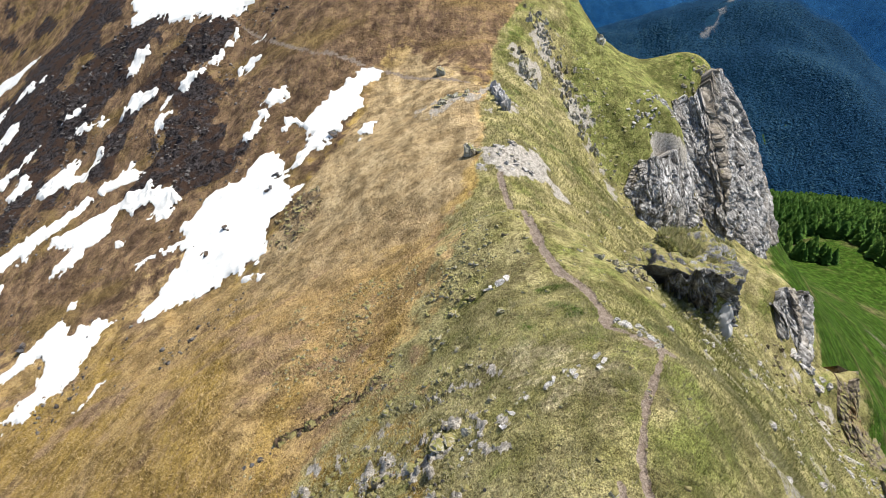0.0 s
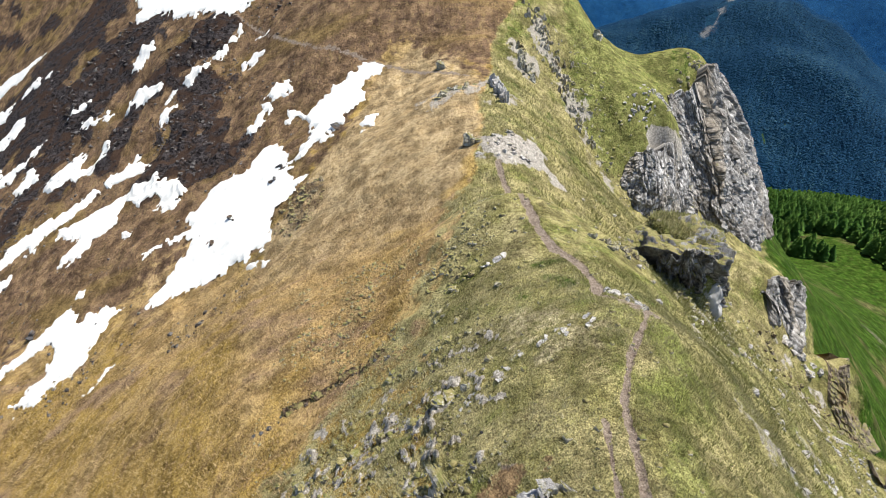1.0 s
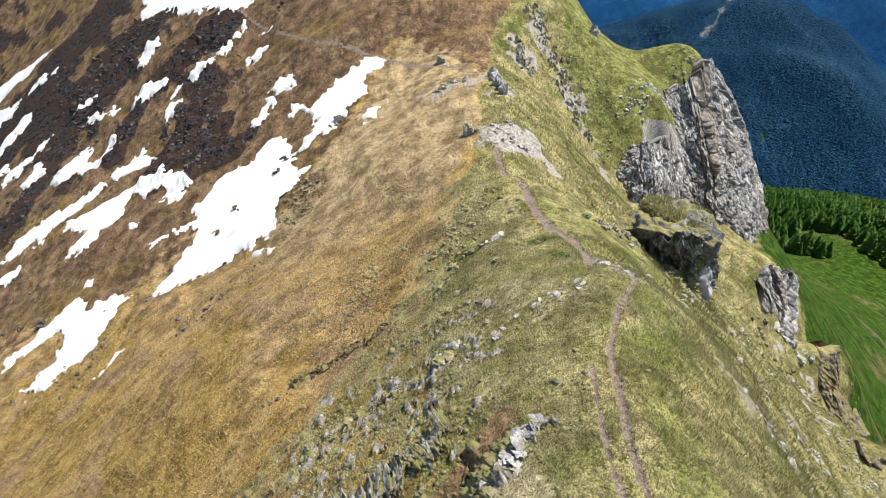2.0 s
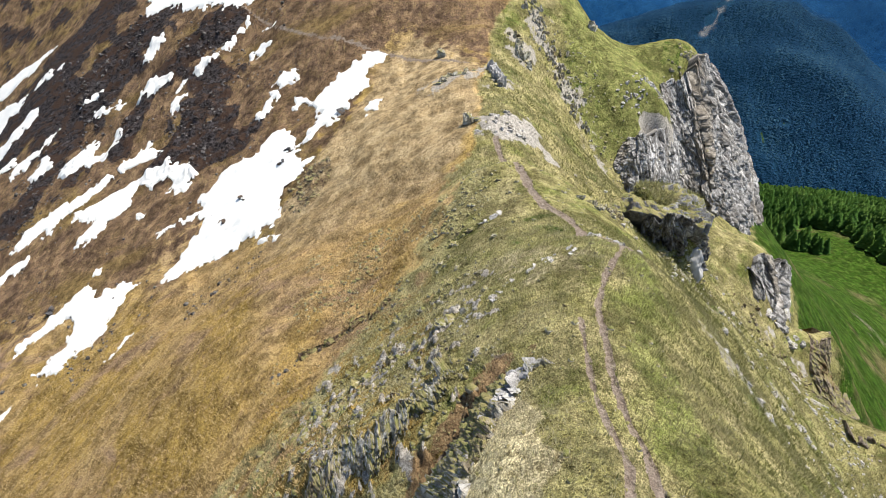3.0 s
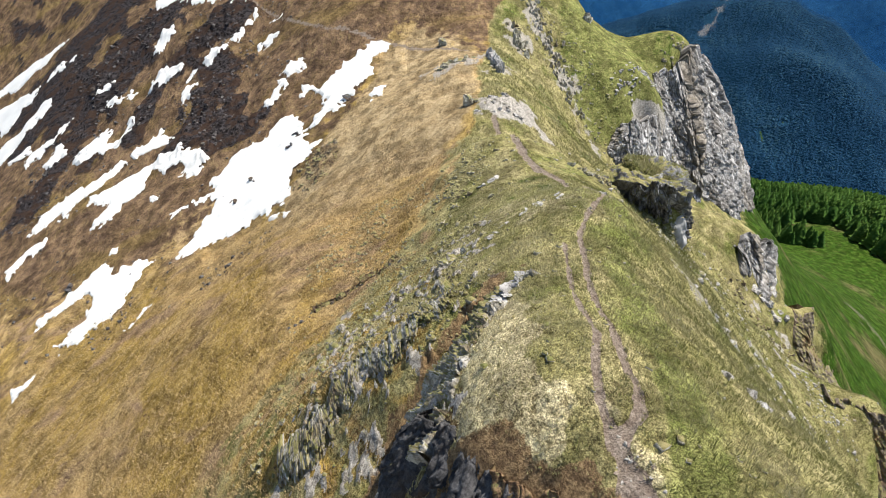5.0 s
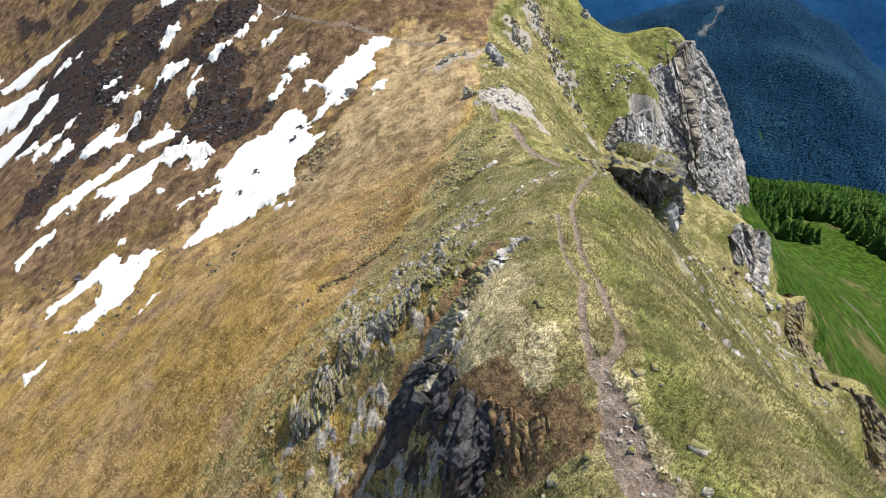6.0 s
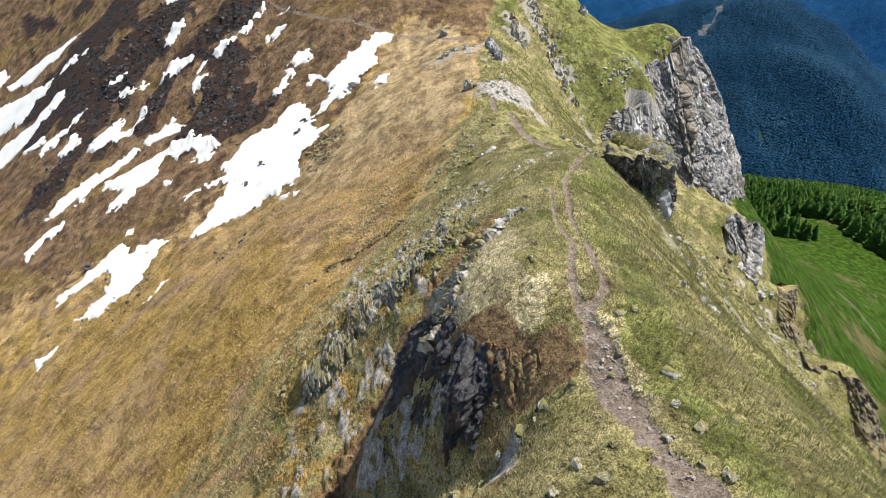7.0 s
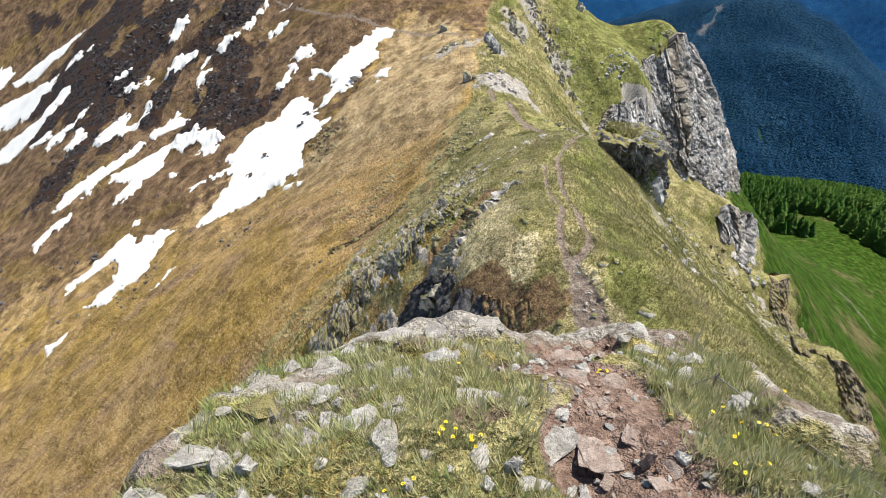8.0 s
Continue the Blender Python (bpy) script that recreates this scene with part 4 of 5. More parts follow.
snow_patch([(-45.6, 151.6), (-48.7, 149.9), (-51.4, 148.8), (-54.0, 150.8), (-50.5, 153.2)])
snow_patch([(-48.0, 158.7), (-49.0, 157.5), (-50.5, 158.4)])
snow_patch([(-36.4, 133.2), (-36.5, 130.6), (-40.6, 129.9), (-42.4, 132.5), (-41.5, 135.4), (-38.8, 135.1)])
snow_patch([(-41.4, 128.6), (-42.4, 125.7), (-44.0, 123.0), (-45.5, 123.0), (-46.5, 124.4), (-44.7, 127.0), (-43.8, 130.4), (-45.8, 132.5), (-44.7, 133.5)])
snow_patch([(-13.9, 112.0), (-14.2, 107.8), (-16.3, 107.2), (-17.0, 109.7), (-15.6, 113.1)])
snow_patch([(-67.5, 87.0), (-64.3, 85.1), (-66.1, 82.8), (-66.1, 79.7), (-67.8, 77.4), (-66.8, 73.5), (-67.7, 71.0), (-70.5, 70.4), (-73.2, 68.8), (-76.3, 67.8), (-78.6, 67.8), (-80.0, 69.7), (-78.4, 71.4), (-75.7, 73.0), (-75.6, 75.4), (-76.7, 79.3), (-80.5, 81.8), (-83.4, 80.0), (-86.5, 78.7), (-87.5, 76.2), (-89.7, 75.1), (-89.8, 78.4), (-88.3, 81.8), (-85.1, 83.1), (-86.5, 85.6), (-83.7, 86.1), (-80.7, 88.0), (-79.1, 90.9), (-77.3, 89.7), (-74.8, 86.0), (-72.0, 86.4)])
snow_patch([(-76.4, 95.6), (-75.3, 92.5), (-78.5, 92.2), (-78.7, 94.4)])
snow_patch([(-56.2, 68.9), (-58.1, 66.7), (-60.0, 63.8), (-59.8, 65.2), (-59.4, 68.4)])
snow_patch([(-81.5, 63.7), (-80.9, 61.4), (-82.5, 59.2), (-84.2, 57.7), (-86.1, 60.4), (-83.5, 62.0)])
snow_patch([(-104.4, 108.3), (-102.6, 104.1), (-106.9, 103.5), (-109.5, 101.1), (-111.5, 97.9), (-113.5, 101.0), (-110.0, 104.8)])
snow_patch([(-28.8, 77.8), (-30.7, 77.5), (-34.2, 80.1), (-33.3, 81.0)])
snow_patch([(-71.2, 107.4), (-71.6, 105.9), (-73.1, 107.1)])
snow_patch([(-101.8, 199.9), (-49.4, 172.6), (-53.8, 169.5), (-60.0, 167.5), (-64.2, 168.1), (-67.0, 172.4), (-73.6, 174.0), (-80.1, 177.3), (-88.0, 184.6), (-93.9, 184.1), (-97.4, 187.5), (-96.1, 191.4)])
snow_patch([(-179.4, 194.6), (-167.3, 193.8), (-152.1, 186.8), (-144.6, 185.7), (-145.5, 181.8), (-150.5, 178.0), (-153.2, 172.4), (-163.2, 175.5), (-177.1, 182.5), (-189.3, 180.9), (-196.7, 194.3)])
snow_patch([(-163.3, 165.8), (-152.5, 166.0), (-145.0, 167.1), (-141.5, 170.6), (-137.1, 173.5), (-133.6, 173.1), (-134.0, 168.1), (-139.5, 163.5), (-144.8, 158.9), (-150.9, 155.7), (-157.4, 155.6), (-170.6, 154.9), (-177.5, 166.0)])
snow_patch([(-172.2, 206.4), (-161.2, 208.3), (-150.0, 206.5), (-140.5, 204.5), (-147.0, 201.1), (-154.8, 199.1), (-164.0, 198.9), (-175.6, 201.4), (-179.0, 205.5)])
snow_patch([(-190.7, 218.5), (-180.5, 212.5), (-182.1, 207.0), (-193.0, 204.4), (-200.5, 214.4)])
snow_patch([(-139.6, 152.0), (-134.2, 153.8), (-134.0, 155.5), (-139.0, 154.8), (-143.8, 154.4)])


# ---- outcrops ----


def empty(name, place, label, category, group=""):
    ob = new(name)
    ob.location = place
    return tagged(ob, label, category, group)


def prototypes(mat, seed, shapes, splits=1, rough=0.1, corners=26):
    """Angular blocks: hulls of scattered corners, their faces split and roughened."""
    meshes = []
    for k, size in enumerate(shapes):
        rng = np.random.default_rng(seed + 7 * k)
        p = rng.normal(size=(corners, 3))
        p /= np.abs(p).max(1, keepdims=True) ** 0.6 * np.linalg.norm(p, axis=1, keepdims=True) ** 0.4
        p *= rng.uniform(0.78, 1.0, (corners, 1)) * 0.88
        bm = bmesh.new()
        for q in p:
            bm.verts.new(q * np.array(size))
        hull = bmesh.ops.convex_hull(bm, input=bm.verts[:])
        bmesh.ops.delete(bm, geom=[v for v in bm.verts if not v.link_faces], context="VERTS")
        for level in range(splits):
            bmesh.ops.subdivide_edges(bm, edges=bm.edges[:], cuts=1, use_grid_fill=True)
            bmesh.ops.triangulate(bm, faces=bm.faces[:])
            bm.normal_update()
            for v in bm.verts:
                v.co += v.normal * rng.normal() * rough * 0.5 ** level
        me = bpy.data.meshes.new("rock")
        bm.to_mesh(me)
        bm.free()
        me.materials.append(mat)
        meshes.append(me)
    return meshes


BLOCKS = [(1, 0.8, 0.9), (1.2, 0.7, 0.6), (0.8, 0.7, 1.2), (0.6, 0.9, 1.0), (1.1, 1.0, 0.5)]
FINS = [(0.35, 0.7, 1.0), (0.28, 0.9, 1.1), (0.5, 0.55, 0.9), (0.4, 0.6, 1.25), (0.3, 0.5, 0.8)]
SHAPES = {"crag": prototypes(CRAG, 100, BLOCKS), "dark": prototypes(DARK_CRAG, 200, BLOCKS), "pale": prototypes(PALE, 300, BLOCKS), "fin": prototypes(RIB_ROCK, 700, FINS, 1, 0.09, 20), "shale": prototypes(SHALE, 800, BLOCKS),
          "brown": prototypes(BROWN_CRAG, 400, BLOCKS), "shard": prototypes(DARK_CRAG, 900, FINS, 1, 0.09, 18), "rust": prototypes(BROWN_CRAG, 950, FINS, 1, 0.09, 18), "stone": prototypes(STONE, 500, BLOCKS, 2, 0.05, 18), "red": prototypes(RED_STONE, 600, BLOCKS, 2, 0.05, 16)}
DICE = np.random.default_rng(5)


def rock_pose(x, y, size, tall, sink, lean, yaw):
    w = size * DICE.uniform(0.75, 1.3)
    m = pose(0, 0, 0, DICE.uniform(-lean, lean), DICE.uniform(-lean, lean), DICE.uniform(0, 360) if yaw is None else yaw + DICE.uniform(-20, 20))
    return Matrix.Translation((x, y, float(ground_z(x, y)) + tall * (1 - 2 * sink) * 0.6)) @ m @ Matrix.Diagonal((size, w, tall, 1))


def rock_at(name, kind, x, y, size, tall, label, group, sink=0.35, lean=12.0, yaw=None, which=None):
    """One rock, sunk into the ground."""
    ob = new(name, SHAPES[kind][int(DICE.integers(5)) if which is None else which])
    ob.matrix_world = rock_pose(x, y, size, tall, sink, lean, yaw)
    return tagged(ob, label, "rock", group)


def outcrop(name, kind, spots, label, group, sink=0.4, lean=12.0, yaw=None):
    """Bedrock that breaks through the turf at several spots (x, y, size, height), each block a part."""
    x0, y0 = spots[0][:2]
    top = empty(name, (x0, y0, float(ground_z(x0, y0))), label, "rock", group)
    for x, y, size, tall in spots:
        ob = new("block" if name != "turf_clod" else "clod", SHAPES[kind][int(DICE.integers(5))])
        ob.parent = top
        ob.matrix_parent_inverse = Matrix.Translation(top.location).inverted()
        ob.matrix_basis = rock_pose(x, y, size, tall, sink, lean, yaw)
    return top


def rock_band(kind, line, count, size, spread, label, group, tall=1.0, sink=0.42, name="rock_outcrop", pieces=4, yaw=None):
    """Bedrock along a line in plan, in several outcrops."""
    pts, _ = resample([(*q, 0) for q in line], count)
    for block in np.array_split(pts, max(1, min(pieces, count // 3))):
        spots = []
        for x, y, _ in block:
            s = size * DICE.uniform(0.5, 1.35)
            spots.append((x + DICE.normal() * spread, y + DICE.normal() * spread, s, s * tall * DICE.uniform(0.7, 1.3)))
        outcrop(name, kind, spots, label, group, sink, 12.0, yaw)


def rock_cluster(kind, x, y, radius, count, size, label, group, tall=0.45, stretch=1.0):
    spots = []
    for _ in range(count):
        a, r = DICE.uniform(0, 2 * math.pi), radius * math.sqrt(DICE.uniform())
        s = size * DICE.uniform(0.5, 1.3)
        spots.append((x + r * math.cos(a), y + stretch * r * math.sin(a), s * 1.2, s * tall))
    outcrop("rock_outcrop", kind, spots, label, group, 0.5, 25)


RIB = "grey lichened rock standing out of the ridge's turf"


def rock_rib(line, count, size, spread, label, kind="fin", tall=1.3, yaw=None, sink=0.36):
    """A rib of upright bedrock slabs, each slab a part."""
    pts, _ = resample([(*q, 0) for q in line], count)
    x0, y0 = line[0]
    rib = empty("rock_rib", (x0, y0, float(ground_z(x0, y0))), label, "rock", "rock ribs of the near outcrop")
    for x, y, _ in pts:
        s = size * DICE.uniform(0.45, 1.4)
        pick = kind if kind != "fin" else ("fin", "fin", "rust", "shard", "fin", "fin")[int(DICE.integers(6))]
        ob = new("slab", SHAPES[pick][int(DICE.integers(5))])
        ob.parent = rib
        ob.matrix_parent_inverse = Matrix.Translation(rib.location).inverted()
        ob.matrix_basis = rock_pose(x + DICE.normal() * spread, y + DICE.normal() * spread, s, s * tall * DICE.uniform(0.3, 0.65), sink, 30, yaw)


rock_rib([(2.4, 15.8), (-1.0, 14.5), (-3.6, 12.6)], 95, 0.27, 0.7, RIB, tall=0.9, yaw=40, sink=0.45)
rock_rib([(-1.0, 13.4), (-5, 12.2), (-9.4, 10.8)], 40, 0.28, 0.35, RIB, tall=1.1, yaw=40, sink=0.45)
rock_rib([(-9, 11), (-11.5, 10.2), (-14, 9)], 30, 0.3, 0.8, RIB, tall=1.1, yaw=40, sink=0.45)
rock_rib([(4.9, 13.0), (3.7, 11.4), (2.6, 9.6)], 16, 0.8, 0.14, "pale rock slabs along the trench's lip", "pale", 0.4, 30, 0.45)
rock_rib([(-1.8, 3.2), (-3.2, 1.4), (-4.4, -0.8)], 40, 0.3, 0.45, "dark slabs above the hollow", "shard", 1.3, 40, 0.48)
rock_rib([(10.0, 25.9), (7.5, 24.9), (4.9, 24.7), (2.3, 22.8), (1.3, 22.0)], 30, 0.3, 0.4, "pale rock slabs breaking through the crest's turf", "pale", 0.55, 35, 0.5)
rock_rib([(4.2, 31.0), (0.3, 30.8), (-2.4, 30.3), (-7.1, 28.2)], 100, 0.22, 0.9, RIB, tall=0.9, yaw=40, sink=0.45)
rock_rib([(-0.5, 29.0), (-2.8, 25.5), (-6.5, 23.5)], 110, 0.24, 1.3, RIB, tall=0.9, yaw=40, sink=0.45)
rock_rib([(1.2, 22.0), (-1.5, 20.0), (-5.5, 17.5), (-9.5, 14.0)], 150, 0.27, 1.3, RIB, tall=1.0, yaw=40, sink=0.45)
rock_rib([(6.4, 44.4), (5.2, 44.0), (4.2, 43.6)], 8, 0.5, 0.15, "pale slab lying in brown grass", "pale", 0.5, 30, 0.45)
rock_band("crag", [(-2.2, -8.2), (0.4, -8.2), (2.6, -7.6), (4.4, -6.8)], 14, 0.34, 0.3, "pale rock on the rim of the hollow", "rim rocks", 0.9)
rock_band("crag", [(1.5, 24), (-3.5, 24.5), (-9, 24), (-14, 21.5), (-18.5, 18)], 26, 0.5, 0.8, "small grey rock on the ridge's flank", "rocks on the west flank", 0.9)
rock_band("crag", [(-8, 20), (-13, 15), (-17, 11)], 14, 0.45, 1.0, "small grey rock on the ridge's flank", "rocks on the west flank", 0.8)
rock_band("crag", [(3.5, 30), (0.5, 40), (2, 50)], 24, 0.42, 1.6, "small grey rock on the ridge's flank", "rocks on the west flank", 0.7)
rock_band("dark", [(-5.2, 37.5), (-9.7, 38.3), (-13.8, 37.1), (-19, 34.3)], 20, 0.3, 0.25, "dark clod of earth at a torn turf edge", "torn turf edge", 0.6, 0.4, "turf_clod")
rock_band("pale", [(6.5, 78), (9.5, 76.5), (12, 77.5), (13, 81), (9.5, 84)], 22, 0.55, 1.4, "pale broken rock on a bare scar", "scar rocks", 0.6)
rock_band("crag", [(3.6, 82.6), (4.4, 82.9), (5.2, 82.4)], 4, 1.0, 0.3, "dark boulder on dry grass", "boulders below the crest", 0.9, 0.3)
rock_band("crag", [(-1.5, 106), (2, 108), (5.5, 109)], 22, 0.9, 0.9, "grey rock ledge in dry grass", "crest rocks", 0.8)
rock_band("pale", [(10, 111), (10.8, 107), (11.6, 103)], 18, 1.0, 0.4, "upright pale rock on the crest", "crest rocks", 1.5, 0.25)
rock_band("crag", [(17, 134), (17.8, 130), (19, 125)], 36, 0.7, 0.9, "upright pale rock on the crest", "crest rocks", 1.5)
rock_band("fin", [(22, 152), (24, 147), (25, 140), (27, 132), (30, 124), (33, 117)], 170, 0.75, 1.8, "grey crag on the grassy spur", "spur crags", 1.2, 0.5, pieces=8)
rock_band("crag", [(33, 142), (34, 135), (36, 126), (38, 117), (40, 108)], 110, 0.42, 2.6, "grey crag on the grassy spur", "spur crags", 0.6, 0.45, pieces=8)
rock_band("crag", [(39.5, 154.5), (40.5, 153)], 4, 1.4, 0.4, "dark rock on the grassy skyline", "spur crags", 1.4)
rock_band("pale", [(44, 127), (48, 130), (52, 134), (57, 141)], 90, 0.55, 1.8, "pale rock at the cliff's broken edge", "cliff edge rocks", 0.8)
rock_band("crag", [(62, 146), (66, 151), (70, 156)], 40, 0.6, 1.3, "mossy rock at the cliff's broken edge", "cliff edge rocks", 0.8)
rock_band("crag", [(25.6, 52.4), (28.4, 51.6), (31.4, 51.8), (34, 53.8), (36, 58)], 80, 0.5, 0.9, "mossy rock on the bastion's rim", "shoulder rocks", 0.7, 0.5)
rock_band("crag", [(18, 48), (21, 50), (24, 51), (27, 51.5)], 70, 0.5, 1.3, "mossy dark rock beside the bastion", "shoulder rocks", 0.9)
rock_band("pale", [(13.6, 28.6), (14.6, 30.6), (15.2, 33), (13.2, 33.6)], 14, 0.42, 0.4, "pale weathered rock beside the trail", "trailside rocks", 0.8)
for line, count, size in (([(22.5, 22.5), (24.5, 19.5)], 7, 0.34), ([(36, 34), (40, 31)], 8, 0.6), ([(15.8, 4.2), (17.2, 2.8)], 6, 0.36), ([(46, 44), (50, 40)], 8, 0.55)):
    rock_band("pale", line, count, size, 0.35, "pale rock rib in the steep grass", "rock ribs on the east flank", 0.7, 0.45, pieces=1)
rock_band("brown", [(58, 78), (62, 73), (67, 70), (72, 70), (70, 62)], 60, 0.7, 2.6, "beige scree block on the steep slope", "scree blocks", 0.7)
rock_band("pale", [(66, 82), (70, 78), (74, 78)], 14, 1.0, 0.8, "pale block at the pillars' foot", "scree blocks", 0.9)
FACE = "dark frost-shattered crag on the brown slope"
rock_cluster("brown", -26.5, 89.5, 5, 70, 0.5, "grey rock outcrop beside old snow", "snow gully rocks", 0.6, 1.5)
rock_cluster("dark", -23.5, 113, 1.2, 4, 1.0, "dark boulder beside old snow", "snow gully rocks")
for x, y, r, n, s in ((-62, 126, 6.5, 34, 1.5), (-60.5, 142, 2.2, 8, 1.3), (-69, 135, 4, 14, 1.2), (-89, 143, 3.5, 14, 1.5), (-66, 160, 4.5, 22, 1.6), (-76, 166, 4, 16, 1.5), (-97, 178, 6, 20, 1.8), (-112, 168, 8, 24, 1.9), (-116, 136, 6, 16, 1.6), (-45, 118, 3, 10, 1.0), (-104, 152, 7, 20, 1.7)):
    rock_cluster("shale", x, y, r * 1.1, int(n * 1.3), s * 0.36, FACE, "crags of the far slope", 0.6, 1.4)
for x, y in ((-34.5, 108), (-35.5, 104.5), (-42.5, 98), (-47, 93), (-92, 88), (-87, 87)):
    rock_cluster("dark", x, y, 0.9, 4, 0.8, "wet dark rock melting out of snow", "rocks in the snow", 0.8)
rock_at("boulder", "stone", 0.9, 5.2, 0.5, 0.45, "pale boulder on the grassy ridge", "", 0.3, which=0)
rock_at("boulder", "crag", -0.5, 123.5, 1.6, 1.4, "lone dark boulder on the brown slope", "", 0.3, which=0)
TRAIL_ROCKS = "small grey stone on the bare trail"
for x, y in zip(DICE.normal(7.5, 0.38, 90), DICE.uniform(-15.5, -2.5, 90)):
    s = float(DICE.uniform(0.05, 0.16))
    rock_at("stone", "red" if DICE.uniform() < 0.5 else "stone", x + 0.02 * (y + 8) * -4, y, s, s * 0.7, TRAIL_ROCKS, "stones on the trail", 0.35)
for x, y, s in ((9.2, -9.6, 0.3), (9.6, -11.2, 0.34), (10.4, -10.6, 0.28), (8.9, -13.2, 0.3), (9.4, -13.9, 0.34), (6.0, -11.8, 0.26), (10.2, -8.7, 0.2), (4.6, -12.4, 0.3), (5.2, -13.4, 0.34), (3.6, -13.2, 0.3)):
    rock_at("trail_rock", "crag", x, y, s, s * 0.9, "grey rock beside the bare trail", "rocks beside the trail", 0.3)


def loose_stones(name, x, y, size, mat, label, seed):
    """Small angular stones strewn over the turf."""
    rng = np.random.default_rng(seed)
    n = len(x)
    box = np.array([(a, b, c) for c in (-1, 1) for b in (-1, 1) for a in (-1, 1)], float)
    quads = np.array([(0, 2, 3, 1), (4, 5, 7, 6), (0, 1, 5, 4), (2, 6, 7, 3), (0, 4, 6, 2), (1, 3, 7, 5)])
    co = box[None] * rng.uniform(0.35, 1.0, (n, 8, 3)) * np.array([1, 1, 0.6])
    a = rng.uniform(0, 6.28, n)[:, None]
    co[..., 0], co[..., 1] = co[..., 0] * np.cos(a) - co[..., 1] * np.sin(a), co[..., 0] * np.sin(a) + co[..., 1] * np.cos(a)
    co = co * size[:, None, None] + np.stack([x, y, ground_z(x, y) + 0.12 * size], -1)[:, None]
    me = mesh_of(name, co.reshape(-1, 3), (quads[None] + 8 * np.arange(n)[:, None, None]).reshape(-1, 4), mat, False)
    return tagged(new(name, me), label, "stones", kind="stuff")


rng = np.random.default_rng(61)
x, y = rng.uniform(-20, 16, 9000), rng.uniform(-14, 60, 9000)
keep = rng.uniform(size=9000) < np.clip(0.08 + 0.9 * step(2, -3, x - 0.1 * y) * step(-18, -8, x + 0.25 * (y - 20)) * step(-0.3, 0.5, fbm(x, y, 5, 3, 70)) * step(8, 13, y), 0, 1)
x, y = x[keep], y[keep]
loose_stones("loose_stones", x, y, 0.04 + 0.09 * rng.gamma(2, 0.5, len(x)), CRAG, "small grey stones strewn over the ridge's turf", 62)
x, y = rng.uniform(20, 78, 6000), rng.uniform(5, 82, 6000)
keep = rng.uniform(size=6000) < np.clip(0.05 + step(0.1, 0.7, fbm(x, y, 9, 4, 74)) * step(18, 40, x), 0, 1)
x, y = x[keep], y[keep]
loose_stones("slope_stones", x, y, 0.06 + 0.12 * rng.gamma(2, 0.5, len(x)), PALE, "pale stones strewn down the steep east flank", 64)
x, y = rng.uniform(-130, -32, 9000), rng.uniform(60, 185, 9000)
keep = rng.uniform(size=9000) < 0.05 + 0.5 * step(0.0, 0.7, fbm(x, y, 14, 4, 78))
x, y = x[keep], y[keep]
loose_stones("scattered_stones", x, y, 0.07 + 0.14 * rng.gamma(2, 0.5, len(x)), SHALE, "dark stones scattered over the far slope", 66)


# ---- grass ----


def tufts(name, x, y, tall, spread, blades, mat, label, seed, width=0.03):
    """Grass as clumps of narrow pointed blades."""
    rng = np.random.default_rng(seed)
    n = len(x)
    z = ground_z(x, y) - 0.03
    base = np.repeat(np.stack([x, y, z], -1), blades, 0)
    a = rng.uniform(0, 2 * np.pi, n * blades)
    d = np.stack([np.cos(a), np.sin(a), 0 * a], -1)
    side = np.stack([-np.sin(a), np.cos(a), 0 * a], -1)
    t = np.repeat(tall, blades) * rng.uniform(0.6, 1.2, n * blades)
    sp = np.repeat(spread, blades) * rng.uniform(0.3, 1.0, n * blades)
    root = base + d * (sp * 0.35)[:, None]
    w = width * (0.5 + rng.uniform(size=n * blades)) * np.repeat(tall, blades) / np.mean(tall)
    tip = base + d * sp[:, None] + np.array([0, 0, 1.0]) * t[:, None]
    co = np.stack([root - side * w[:, None], root + side * w[:, None], tip], 1).reshape(-1, 3)
    me = mesh_of(name, co, np.arange(len(co)).reshape(-1, 3), mat, False)
    tint = np.clip(0.44 + 0.2 * step(9, 4, x) + 0.35 * cover_at("lawn", x, y) - 0.3 * cover_at("fresh", x, y) - 0.2 * (y < -20) + 0.35 * fbm(x, y, 3.5, 2, seed) + rng.normal(0, 0.2, n), 0, 1)
    put_attr(me, "tint", np.repeat(tint, blades * 3))
    return tagged(new(name, me), label, "grass", kind="stuff")


def scatter(n, x0, x1, y0, y1, seed, test, bare=0.35):
    rng = np.random.default_rng(seed)
    x, y = rng.uniform(x0, x1, n), rng.uniform(y0, y1, n)
    keep = (cover_at("soil", x, y) < bare) & (cover_at("rock", x, y) < 0.45) & test(x, y)
    return x[keep], y[keep]


inner_edge = lambda x, y: x > np.interp(y, [-20, 0, 15, 28, 50], [-6, -5, -8, -14, -2]) + 2 * fbm(x, y, 6, 2, 4)
x, y = scatter(150000, -16, 30, -20, 42, 1, inner_edge)
size = 0.13 * (0.6 + np.random.default_rng(2).gamma(3, 0.2, len(x)))
tufts("ridge_grass", x, y, size, size * 1.2, 5, GRASS, "tussocky yellow-green grass on the ridge", 11, 0.012)
x, y = scatter(120000, -85, 4, -5, 80, 3, lambda x, y: ~inner_edge(x, y))
size = 0.17 * (0.6 + np.random.default_rng(4).gamma(3, 0.2, len(x)))
tufts("dry_grass", x, y, size, size * 1.5, 4, DRY_GRASS, "flattened dry ochre grass on the west flank", 12, 0.02)
x, y = scatter(45000, 12, 75, -5, 95, 5, lambda x, y: x > 22)
size = 0.24 * (0.6 + np.random.default_rng(6).gamma(3, 0.2, len(x)))
tufts("flank_grass", x, y, size, size * 1.2, 4, GRASS, "coarse green grass on the east flank", 13, 0.028)
